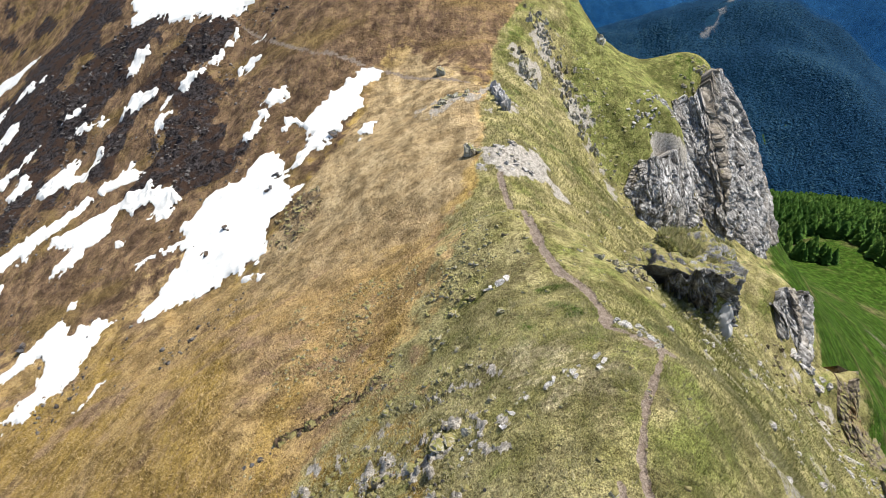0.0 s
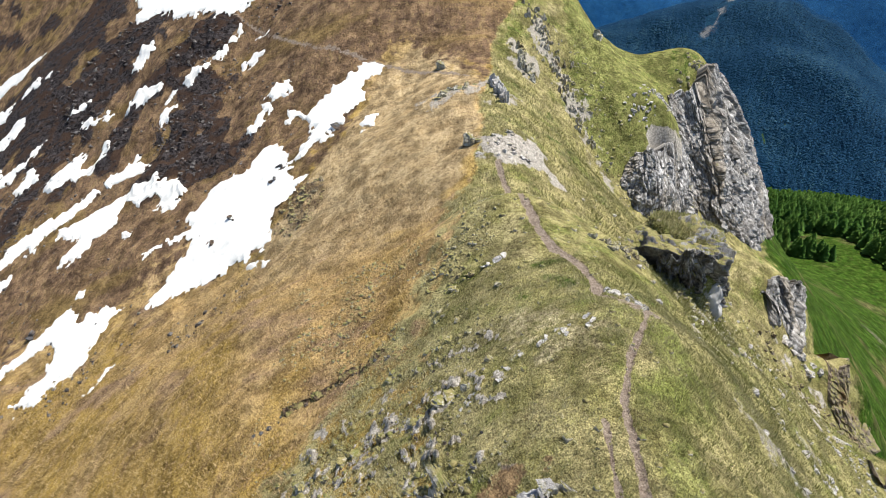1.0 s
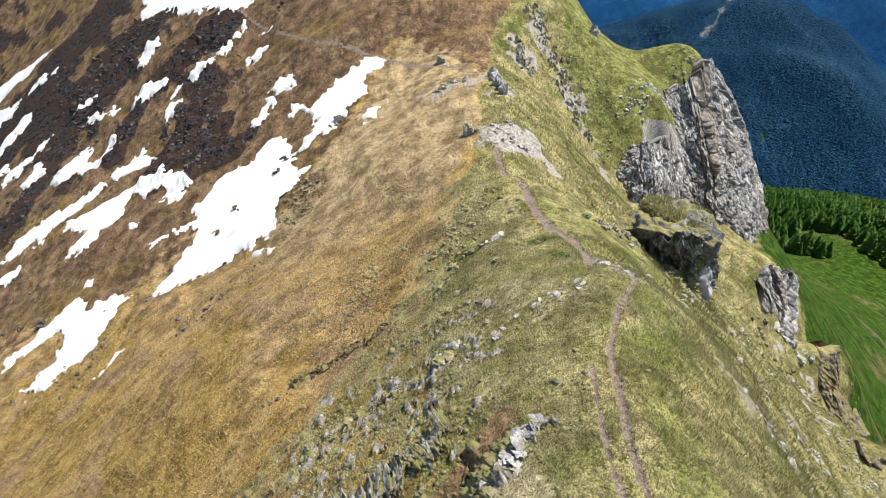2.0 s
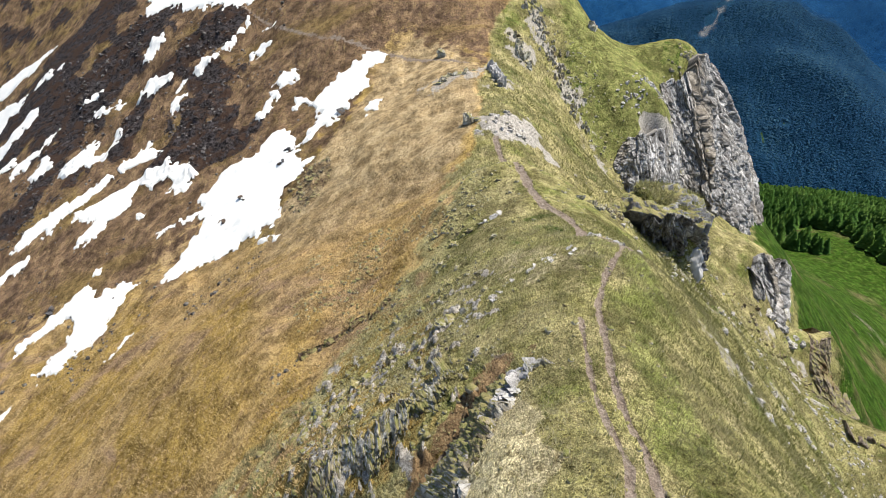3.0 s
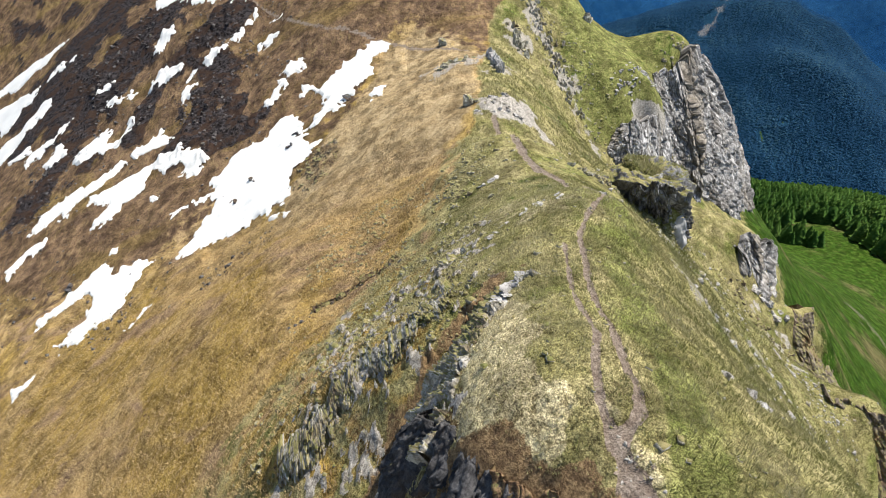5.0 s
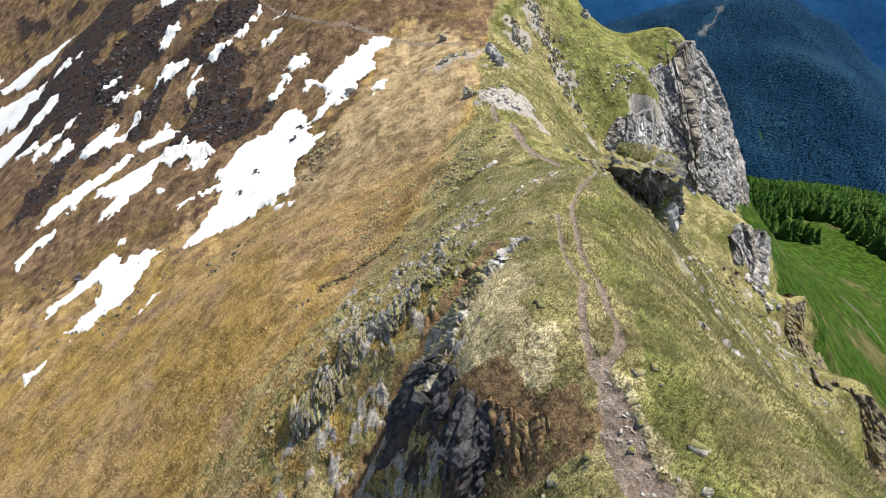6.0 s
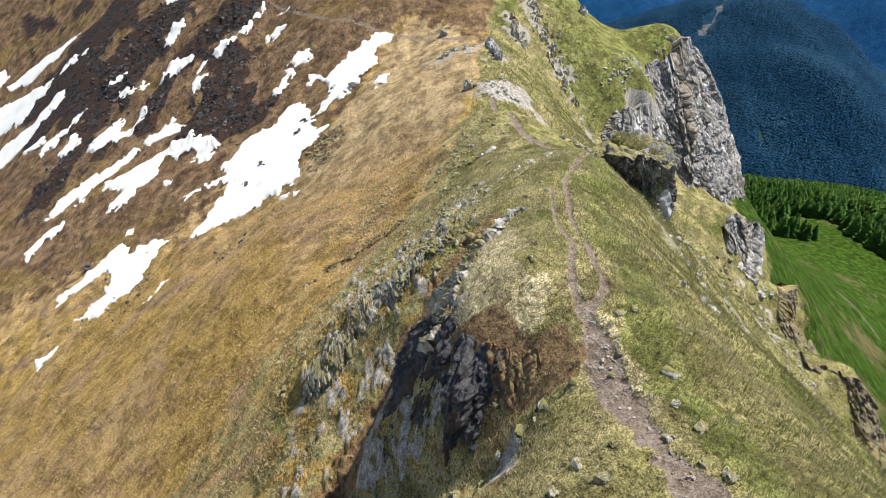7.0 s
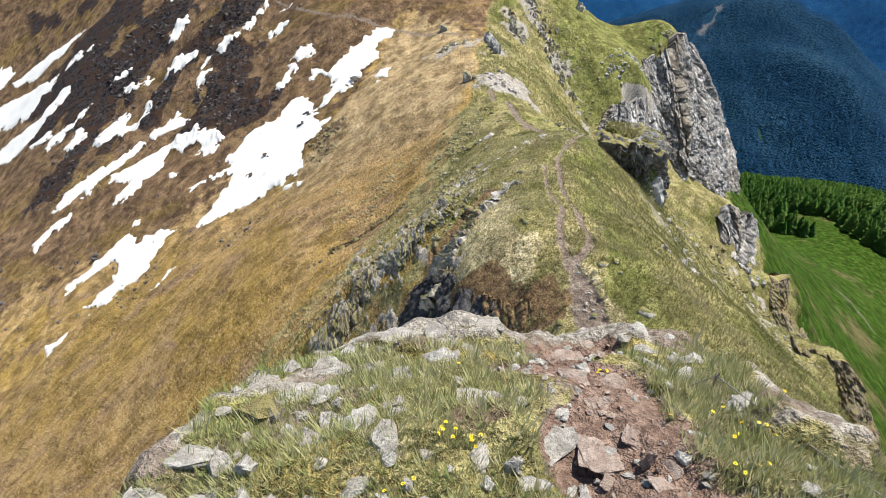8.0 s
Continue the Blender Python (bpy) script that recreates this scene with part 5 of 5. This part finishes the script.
x, y = scatter(30000, -12, 40, 60, 155, 7, lambda x, y: (ground_z(x, y) > -60) & (cover_at("green", x, y) > 0.5))
size = 0.28 * (0.6 + np.random.default_rng(8).gamma(3, 0.2, len(x)))
tufts("upper_grass", x, y, size, size * 1.3, 4, GRASS, "sparse tufts on the upper crest", 14, 0.03)
x, y = scatter(9000, 20, 40, 46, 64, 9, lambda x, y: np.hypot(x - 30, y - 55.5) < 8.5, 1.1)
size = 0.3 * (0.5 + np.random.default_rng(18).gamma(3, 0.22, len(x)))
tufts("rim_grass", x, y, size, size * 1.3, 5, GRASS, "shaggy grass on the bastion's turf cap", 19, 0.05)


# ---- the knoll ----

x, y = scatter(60000, -4.5, 4.5, -29.5, -22.3, 21, lambda x, y: to_lines(x, y, [TRAIL_KNOLL])[0] > 0.55 + 0.35 * fbm(x, y, 0.5, 2, 3), 0.8)
keep = (fbm(x, y, 0.45, 3, 91) > -0.8) & (y < -24.3 + 0.45 * fbm(x, y, 0.6, 3, 92))
x, y = x[keep], y[keep]
size = 0.07 * (0.5 + np.random.default_rng(9).gamma(2.5, 0.3, len(x)))
tufts("knoll_grass", x, y, size, size * 1.1, 7, KNOLL_GRASS, "short grass between the knoll's stones", 15, 0.0042)
x, y = scatter(2600, 1.6, 3.6, -28.5, -24.0, 22, lambda x, y: fbm(x, y, 0.8, 2, 8) > -0.3, 0.8)
size = 0.085 * (0.5 + np.random.default_rng(10).gamma(2.5, 0.25, len(x)))
tufts("long_grass", x, y, size, size * 0.9, 14, KNOLL_GRASS, "long grass beside the knoll's bare path", 16, 0.004)
KNOLL_STONES = "pale lichened stone lying in the knoll's grass"
for kind, x, y, s, tall, yaw, which in (
        ("crag", -2.3, -26.15, 0.34, 0.3, 20, 0), ("stone", -2.05, -25.72, 0.36, 0.17, 60, 4), ("stone", -1.72, -25.85, 0.22, 0.12, 30, 1), ("stone", -1.55, -26.0, 0.13, 0.12, 80, 2),
        ("stone", -1.5, -26.25, 0.24, 0.14, 35, 4), ("stone", -1.22, -26.5, 0.27, 0.14, 50, 1), ("stone", -1.62, -26.62, 0.21, 0.15, 30, 4), ("stone", -0.98, -26.75, 0.27, 0.16, 75, 1),
        ("stone", -0.92, -26.4, 0.14, 0.1, 0, 1), ("stone", -1.18, -26.3, 0.11, 0.08, 0, 4), ("stone", -1.9, -26.45, 0.17, 0.08, 0, 4), ("stone", -1.2, -27.18, 0.17, 0.1, 25, 1),
        ("stone", -2.0, -24.75, 0.26, 0.14, 10, 1), ("stone", -1.62, -24.5, 0.28, 0.12, 0, 4), ("stone", -1.75, -25.1, 0.34, 0.12, 20, 4), ("stone", -1.1, -24.3, 0.28, 0.11, 15, 1), ("stone", -0.5, -23.95, 0.3, 0.1, 5, 4),
        ("stone", 0.1, -23.9, 0.3, 0.1, 0, 1), ("stone", 0.65, -23.95, 0.24, 0.1, 0, 4), ("crag", -0.42, -24.3, 0.15, 0.14, 0, 3), ("crag", -0.5, -25.12, 0.26, 0.16, 10, 0), ("stone", -0.12, -24.85, 0.2, 0.1, 0, 4),
        ("stone", -1.25, -25.2, 0.2, 0.1, 40, 4), ("stone", -0.95, -25.6, 0.16, 0.08, 10, 1), ("stone", -0.1, -26.15, 0.33, 0.1, 15, 4), ("stone", -0.16, -26.9, 0.21, 0.1, 60, 1), ("stone", 0.12, -26.98, 0.12, 0.17, 70, 2),
        ("red", 0.92, -25.62, 0.22, 0.1, 20, 4), ("red", 0.95, -24.95, 0.26, 0.11, 40, 1), ("red", 1.62, -24.75, 0.16, 0.24, 50, 0), ("red", 1.3, -25.72, 0.2, 0.1, 10, 1), ("red", 1.05, -26.1, 0.2, 0.09, 20, 4),
        ("red", 0.92, -26.7, 0.31, 0.1, 5, 4), ("stone", 0.5, -26.66, 0.36, 0.08, 10, 1), ("red", 1.22, -26.6, 0.2, 0.12, 70, 4), ("red", 1.28, -26.92, 0.1, 0.26, 20, 2), ("red", 1.42, -27.02, 0.15, 0.12, 0, 0),
        ("stone", 0.3, -27.12, 0.2, 0.07, 0, 4), ("stone", 0.6, -27.12, 0.11, 0.08, 30, 1), ("red", 0.95, -27.05, 0.12, 0.06, 0, 4), ("red", 1.35, -27.18, 0.2, 0.1, 30, 4), ("red", 1.25, -24.6, 0.2, 0.1, 0, 1), ("red", 1.5, -24.3, 0.24, 0.12, 30, 4),
        ("stone", 1.85, -25.38, 0.24, 0.1, 0, 4), ("stone", 2.25, -25.42, 0.25, 0.12, 30, 1), ("stone", 2.5, -25.0, 0.22, 0.18, 0, 0), ("stone", 2.1, -24.7, 0.24, 0.14, 0, 4), ("stone", 2.45, -26.2, 0.28, 0.14, 50, 1), ("stone", 2.15, -24.2, 0.2, 0.12, 40, 1),
        ("stone", -2.75, -26.75, 0.3, 0.18, 10, 1), ("crag", -2.45, -26.85, 0.26, 0.3, 30, 3), ("stone", -2.15, -26.95, 0.2, 0.2, 0, 2), ("stone", -2.1, -27.25, 0.11, 0.1, 0, 0), ("stone", -1.88, -27.28, 0.12, 0.1, 0, 0),
        ("stone", -2.95, -27.15, 0.3, 0.16, 10, 4), ("crag", -2.5, -27.3, 0.24, 0.22, 60, 0), ("stone", -2.5, -25.5, 0.26, 0.2, 0, 1), ("stone", -2.35, -25.0, 0.26, 0.2, 30, 0)):
    rock_at("stone", "stone" if kind == "crag" and s < 0.3 else kind, x, y, 0.86 * s, 0.7 * tall, KNOLL_STONES if kind != "red" else "reddish stone on the knoll's bare path", "stones on the knoll", 0.44, 6, yaw, which)
for _ in range(150):
    s = float(DICE.uniform(0.018, 0.06))
    a = DICE.uniform(-27.6, -24.0)
    rock_at("pebble", "red" if DICE.uniform() < 0.6 else "stone", float(np.interp(a, [-28, -26, -25, -24.4], [1.0, 1.15, 1.0, 1.4]) + DICE.normal() * 0.42), a, s, s * 0.7, "small stone on the knoll's bare earth", "pebbles on the knoll", 0.3)
for _ in range(130):
    s = float(DICE.uniform(0.03, 0.11))
    rock_at("stone", "stone", DICE.uniform(-2.8, 2.6), DICE.uniform(-28, -24.1), s, s * 0.6, KNOLL_STONES, "stones on the knoll", 0.35)


def flower_meshes():
    """A stalk and a head of narrow petals."""
    co, faces = [], []
    for k in range(9):
        a = 2 * math.pi * k / 9
        c, s = math.cos(a), math.sin(a)
        i = len(co)
        co += [(0.004 * c, 0.004 * s, 0.0), (0.014 * c - 0.005 * s, 0.014 * s + 0.005 * c, 0.004), (0.021 * c, 0.021 * s, 0.003), (0.014 * c + 0.005 * s, 0.014 * s - 0.005 * c, 0.004)]
        faces.append((i, i + 1, i + 2, i + 3))
    head = mesh_of("flower_head", co, faces, PETAL)
    ring = [(0.002 * math.cos(2.1 * k), 0.002 * math.sin(2.1 * k)) for k in range(3)]
    co = [(a, b, z) for z in (-0.09, 0.0) for a, b in ring]
    stalk = mesh_of("stalk", co, [(k, (k + 1) % 3, 3 + (k + 1) % 3, 3 + k) for k in range(3)], STEM)
    return head, stalk


HEAD, STALK = flower_meshes()


def flower(x, y, tall):
    ob = empty("yellow_flower", (x, y, float(ground_z(x, y))), "small yellow mountain flower in short grass", "flower", "yellow flowers on the knoll")
    stalk = new("stalk", STALK)
    stalk.parent, stalk.location, stalk.scale = ob, (0, 0, tall), (1, 1, tall / 0.09)
    head = tagged(new("flower_head", HEAD), "bright yellow flower head")
    head.parent, head.location, head.rotation_euler = ob, (0, 0, tall), (DICE.normal() * 0.3, DICE.normal() * 0.3, DICE.uniform(0, 6))


for cx, cy, r, n in ((-0.42, -26.7, 0.07, 6), (-0.22, -26.78, 0.05, 5), (2.0, -26.55, 0.25, 7), (1.2, -25.6, 0.05, 3), (-0.75, -27.2, 0.15, 3), (2.0, -27.1, 0.2, 4), (-0.2, -25.2, 0.6, 4), (2.5, -26.3, 0.2, 3)):
    for _ in range(n):
        flower(cx + DICE.normal() * r, cy + DICE.normal() * r * 0.6, float(DICE.uniform(0.06, 0.13)))


def tube(name, pts, radius, mat, parent=None, sides=8):
    """A round rod along a bent line."""
    curve = bpy.data.curves.new(name, "CURVE")
    curve.dimensions, curve.bevel_depth, curve.bevel_resolution = "3D", radius, 2
    s = curve.splines.new("POLY")
    s.points.add(len(pts) - 1)
    for q, p in zip(s.points, pts):
        q.co = (*p, 1)
    ob0 = bpy.data.objects.new(name, curve)
    scene.collection.objects.link(ob0)
    me = bpy.data.meshes.new_from_object(ob0.evaluated_get(bpy.context.evaluated_depsgraph_get()))
    bpy.data.objects.remove(ob0)
    me.materials.clear()
    me.materials.append(mat)
    ob = new(name, me)
    ob.parent = parent
    return ob


rope = empty("steel_cable", (2.31, -25.84, float(ground_z(2.31, -25.84))), "thin steel safety cable along the knoll's edge", "cable")
run = [(-0.28, 0.02, 0.04)]
ends = [(2.31, -25.84), (3.12, -27.7)]
heights = [float(ground_z(*e)) + up - rope.location.z for e, up in zip(ends, (0.24, 0.2))]
for k in range(25):
    t = k / 24
    cx, cy = ends[0][0] + t * (ends[1][0] - ends[0][0]), ends[0][1] + t * (ends[1][1] - ends[0][1])
    run.append((cx - 2.31, cy + 25.84, heights[0] + t * (heights[1] - heights[0]) - 0.10 * t * (1 - t)))
tube("strand", run, 0.006, STEEL, rope)
for k in (1, -1):
    px, py, pz = run[k]
    tube("anchor_pin", [(px, py, pz - 0.5), (px, py, pz - 0.02), (px + 0.02, py, pz + 0.02)], 0.013, STEEL, rope)


# ---- woods and village ----


def conifer_mesh(seed, tiers, arms):
    """Whorls of drooping boughs, ragged at their tips; one unit tall."""
    rng = np.random.default_rng(seed)
    co, faces = [], []
    for k in range(tiers):
        z = 0.14 + 0.84 * (k / tiers) ** 0.9
        r = 0.21 * (1 - z) ** 0.75 + 0.015
        for j in range(arms):
            a = 2 * math.pi * (j + rng.uniform(-0.35, 0.35)) / arms + k * 0.7
            l = r * rng.uniform(0.65, 1.25)
            c, s, w = math.cos(a), math.sin(a), 0.42 * l
            i = len(co)
            co += [(0, 0, z + 0.075), (l * 0.65 * c - w * s, l * 0.65 * s + w * c, z - 0.012), (l * c, l * s, z - 0.05 * rng.uniform(0.4, 1.3)), (l * 0.65 * c + w * s, l * 0.65 * s - w * c, z - 0.012)]
            faces += [(i, i + 1, i + 2), (i, i + 2, i + 3)]
    return np.array(co), np.array(faces)


def woods(name, x, y, tall, protos, mat, label, seed, fat=1.0):
    rng = np.random.default_rng(seed)
    allco, allf, tint, at = [], [], [], 0
    which = rng.integers(len(protos), size=len(x))
    z = ground_z(x, y)
    for k, (pc, pf) in enumerate(protos):
        m = which == k
        n = int(m.sum())
        a, t = rng.uniform(0, 6.28, n), tall[m]
        c, s = np.cos(a)[:, None], np.sin(a)[:, None]
        px, py, pz = pc[:, 0][None] * t[:, None] * fat, pc[:, 1][None] * t[:, None] * fat, pc[:, 2][None] * t[:, None]
        co = np.stack([x[m][:, None] + c * px - s * py, y[m][:, None] + s * px + c * py, z[m][:, None] + pz], -1).reshape(-1, 3)
        f = (pf[None] + (np.arange(n) * len(pc))[:, None, None]).reshape(-1, 3) + at
        allco.append(co), allf.append(f), tint.append(np.repeat(np.clip(rng.normal(0.45, 0.25, n) + 0.25 * fbm(x[m], y[m], 120, 2, 3), 0, 1), len(pc)))
        at += len(co)
    me = mesh_of(name, np.concatenate(allco), np.concatenate(allf), mat, False)
    put_attr(me, "tint", np.concatenate(tint))
    return tagged(new(name, me), label, "trees", kind="stuff")


rng = np.random.default_rng(77)
az, dist = np.radians(rng.uniform(28, 46, 2600)), np.sqrt(rng.uniform(380 ** 2, 690 ** 2, 2600))
tx, ty = dist * np.sin(az), dist * np.cos(az) - 16
edge = 425 + 60 * fbm(tx, ty, 30, 4, 15) + 18 * step(38, 44, np.degrees(az))
clear = np.hypot((tx - 322) / 26, (ty - 352) / 16) < 1
keep = (dist > edge) & ~clear
tx, ty, dist = tx[keep], ty[keep], dist[keep]
order = np.argsort(dist)
tx, ty = tx[order], ty[order]
tt = rng.uniform(9, 17, len(tx))
NEAR = [conifer_mesh(k, 12, 10) for k in range(5)]
crowns = []
for k, (pc, pf) in enumerate(NEAR):
    me = mesh_of("crown", pc, pf, LARCH, False)
    put_attr(me, "tint", np.full(len(pc), 0.2 + 0.17 * k))
    crowns.append(me)
pts = [(0.012 * math.cos(a), 0.012 * math.sin(a), 0) for a in np.linspace(0, 5.2, 6)]
stem = mesh_of("trunk", pts + [(0.004 * p[0] / 0.012, 0.004 * p[1] / 0.012, 0.9) for p in pts], [(k, (k + 1) % 6, 6 + (k + 1) % 6, 6 + k) for k in range(6)], BARK)
for k in range(170):
    t = float(tt[k])
    tree = empty("larch_tree", (tx[k], ty[k], float(ground_z(tx[k], ty[k])) - 0.3), "green larch at the lower edge of the forest", "tree", "larches at the forest edge")
    tree.rotation_euler = (0, 0, rng.uniform(0, 6.28))
    for part_name, me in (("trunk", stem), ("crown", crowns[k % 5])):
        ob = new(part_name, me)
        ob.parent, ob.scale = tree, (t * 1.5, t * 1.5, t)
woods("larch_forest", tx[170:], ty[170:], tt[170:], [conifer_mesh(60 + k, 7, 7) for k in range(5)], LARCH, "dense green larch forest on the lower spur", 31, 1.75)

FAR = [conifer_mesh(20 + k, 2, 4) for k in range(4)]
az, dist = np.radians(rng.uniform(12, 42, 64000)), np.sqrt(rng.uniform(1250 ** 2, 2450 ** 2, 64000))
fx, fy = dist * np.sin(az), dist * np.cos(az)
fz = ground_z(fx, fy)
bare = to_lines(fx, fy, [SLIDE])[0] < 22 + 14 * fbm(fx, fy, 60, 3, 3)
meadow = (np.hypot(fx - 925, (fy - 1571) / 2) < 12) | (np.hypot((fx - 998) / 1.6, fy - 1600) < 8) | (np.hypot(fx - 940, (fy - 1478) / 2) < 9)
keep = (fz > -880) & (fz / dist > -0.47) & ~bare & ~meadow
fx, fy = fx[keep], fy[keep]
woods("far_forest", fx, fy, rng.uniform(11, 24, len(fx)), FAR, HAZY_SPRUCE, "conifer forest on a far mountain, blue haze in its colour", 32, 0.85)


def village():
    """Small gabled houses on the valley floor, a speck each."""
    rng = np.random.default_rng(8)
    co, faces, roof = [], [], []
    for _ in range(130):
        a, d = math.radians(rng.uniform(15.3, 18.6)), rng.uniform(3000, 3300)
        x, y = d * math.sin(a), d * math.cos(a)
        z, w, l, h, r = float(ground_z(x, y)) - 3, rng.uniform(5, 8), rng.uniform(7, 14), rng.uniform(9, 13), rng.uniform(0, 3.1)
        c, s, i = math.cos(r), math.sin(r), len(co)
        for px, py, pz in ((-w, -l, 0), (w, -l, 0), (w, l, 0), (-w, l, 0), (-w, -l, h), (w, -l, h), (w, l, h), (-w, l, h), (0, -l, h + 4), (0, l, h + 4)):
            co.append((x + c * px - s * py, y + s * px + c * py, z + pz))
        faces += [(i, i + 1, i + 5, i + 4), (i + 1, i + 2, i + 6, i + 5), (i + 2, i + 3, i + 7, i + 6), (i + 3, i, i + 4, i + 7), (i + 4, i + 5, i + 8, i + 8), (i + 6, i + 7, i + 9, i + 9)]
        roof += [(i + 5, i + 6, i + 9, i + 8), (i + 7, i + 4, i + 8, i + 9)]
    me = bpy.data.meshes.new("village")
    me.from_pydata(co, [], [f if f[-1] != f[-2] else f[:3] for f in faces] + roof)
    me.materials.append(PLASTER), me.materials.append(TILE)
    for p in me.polygons[len(faces):]:
        p.material_index = 1
    tagged(new("village", me), "far village of small pale houses in the valley", "village", kind="stuff")


village()
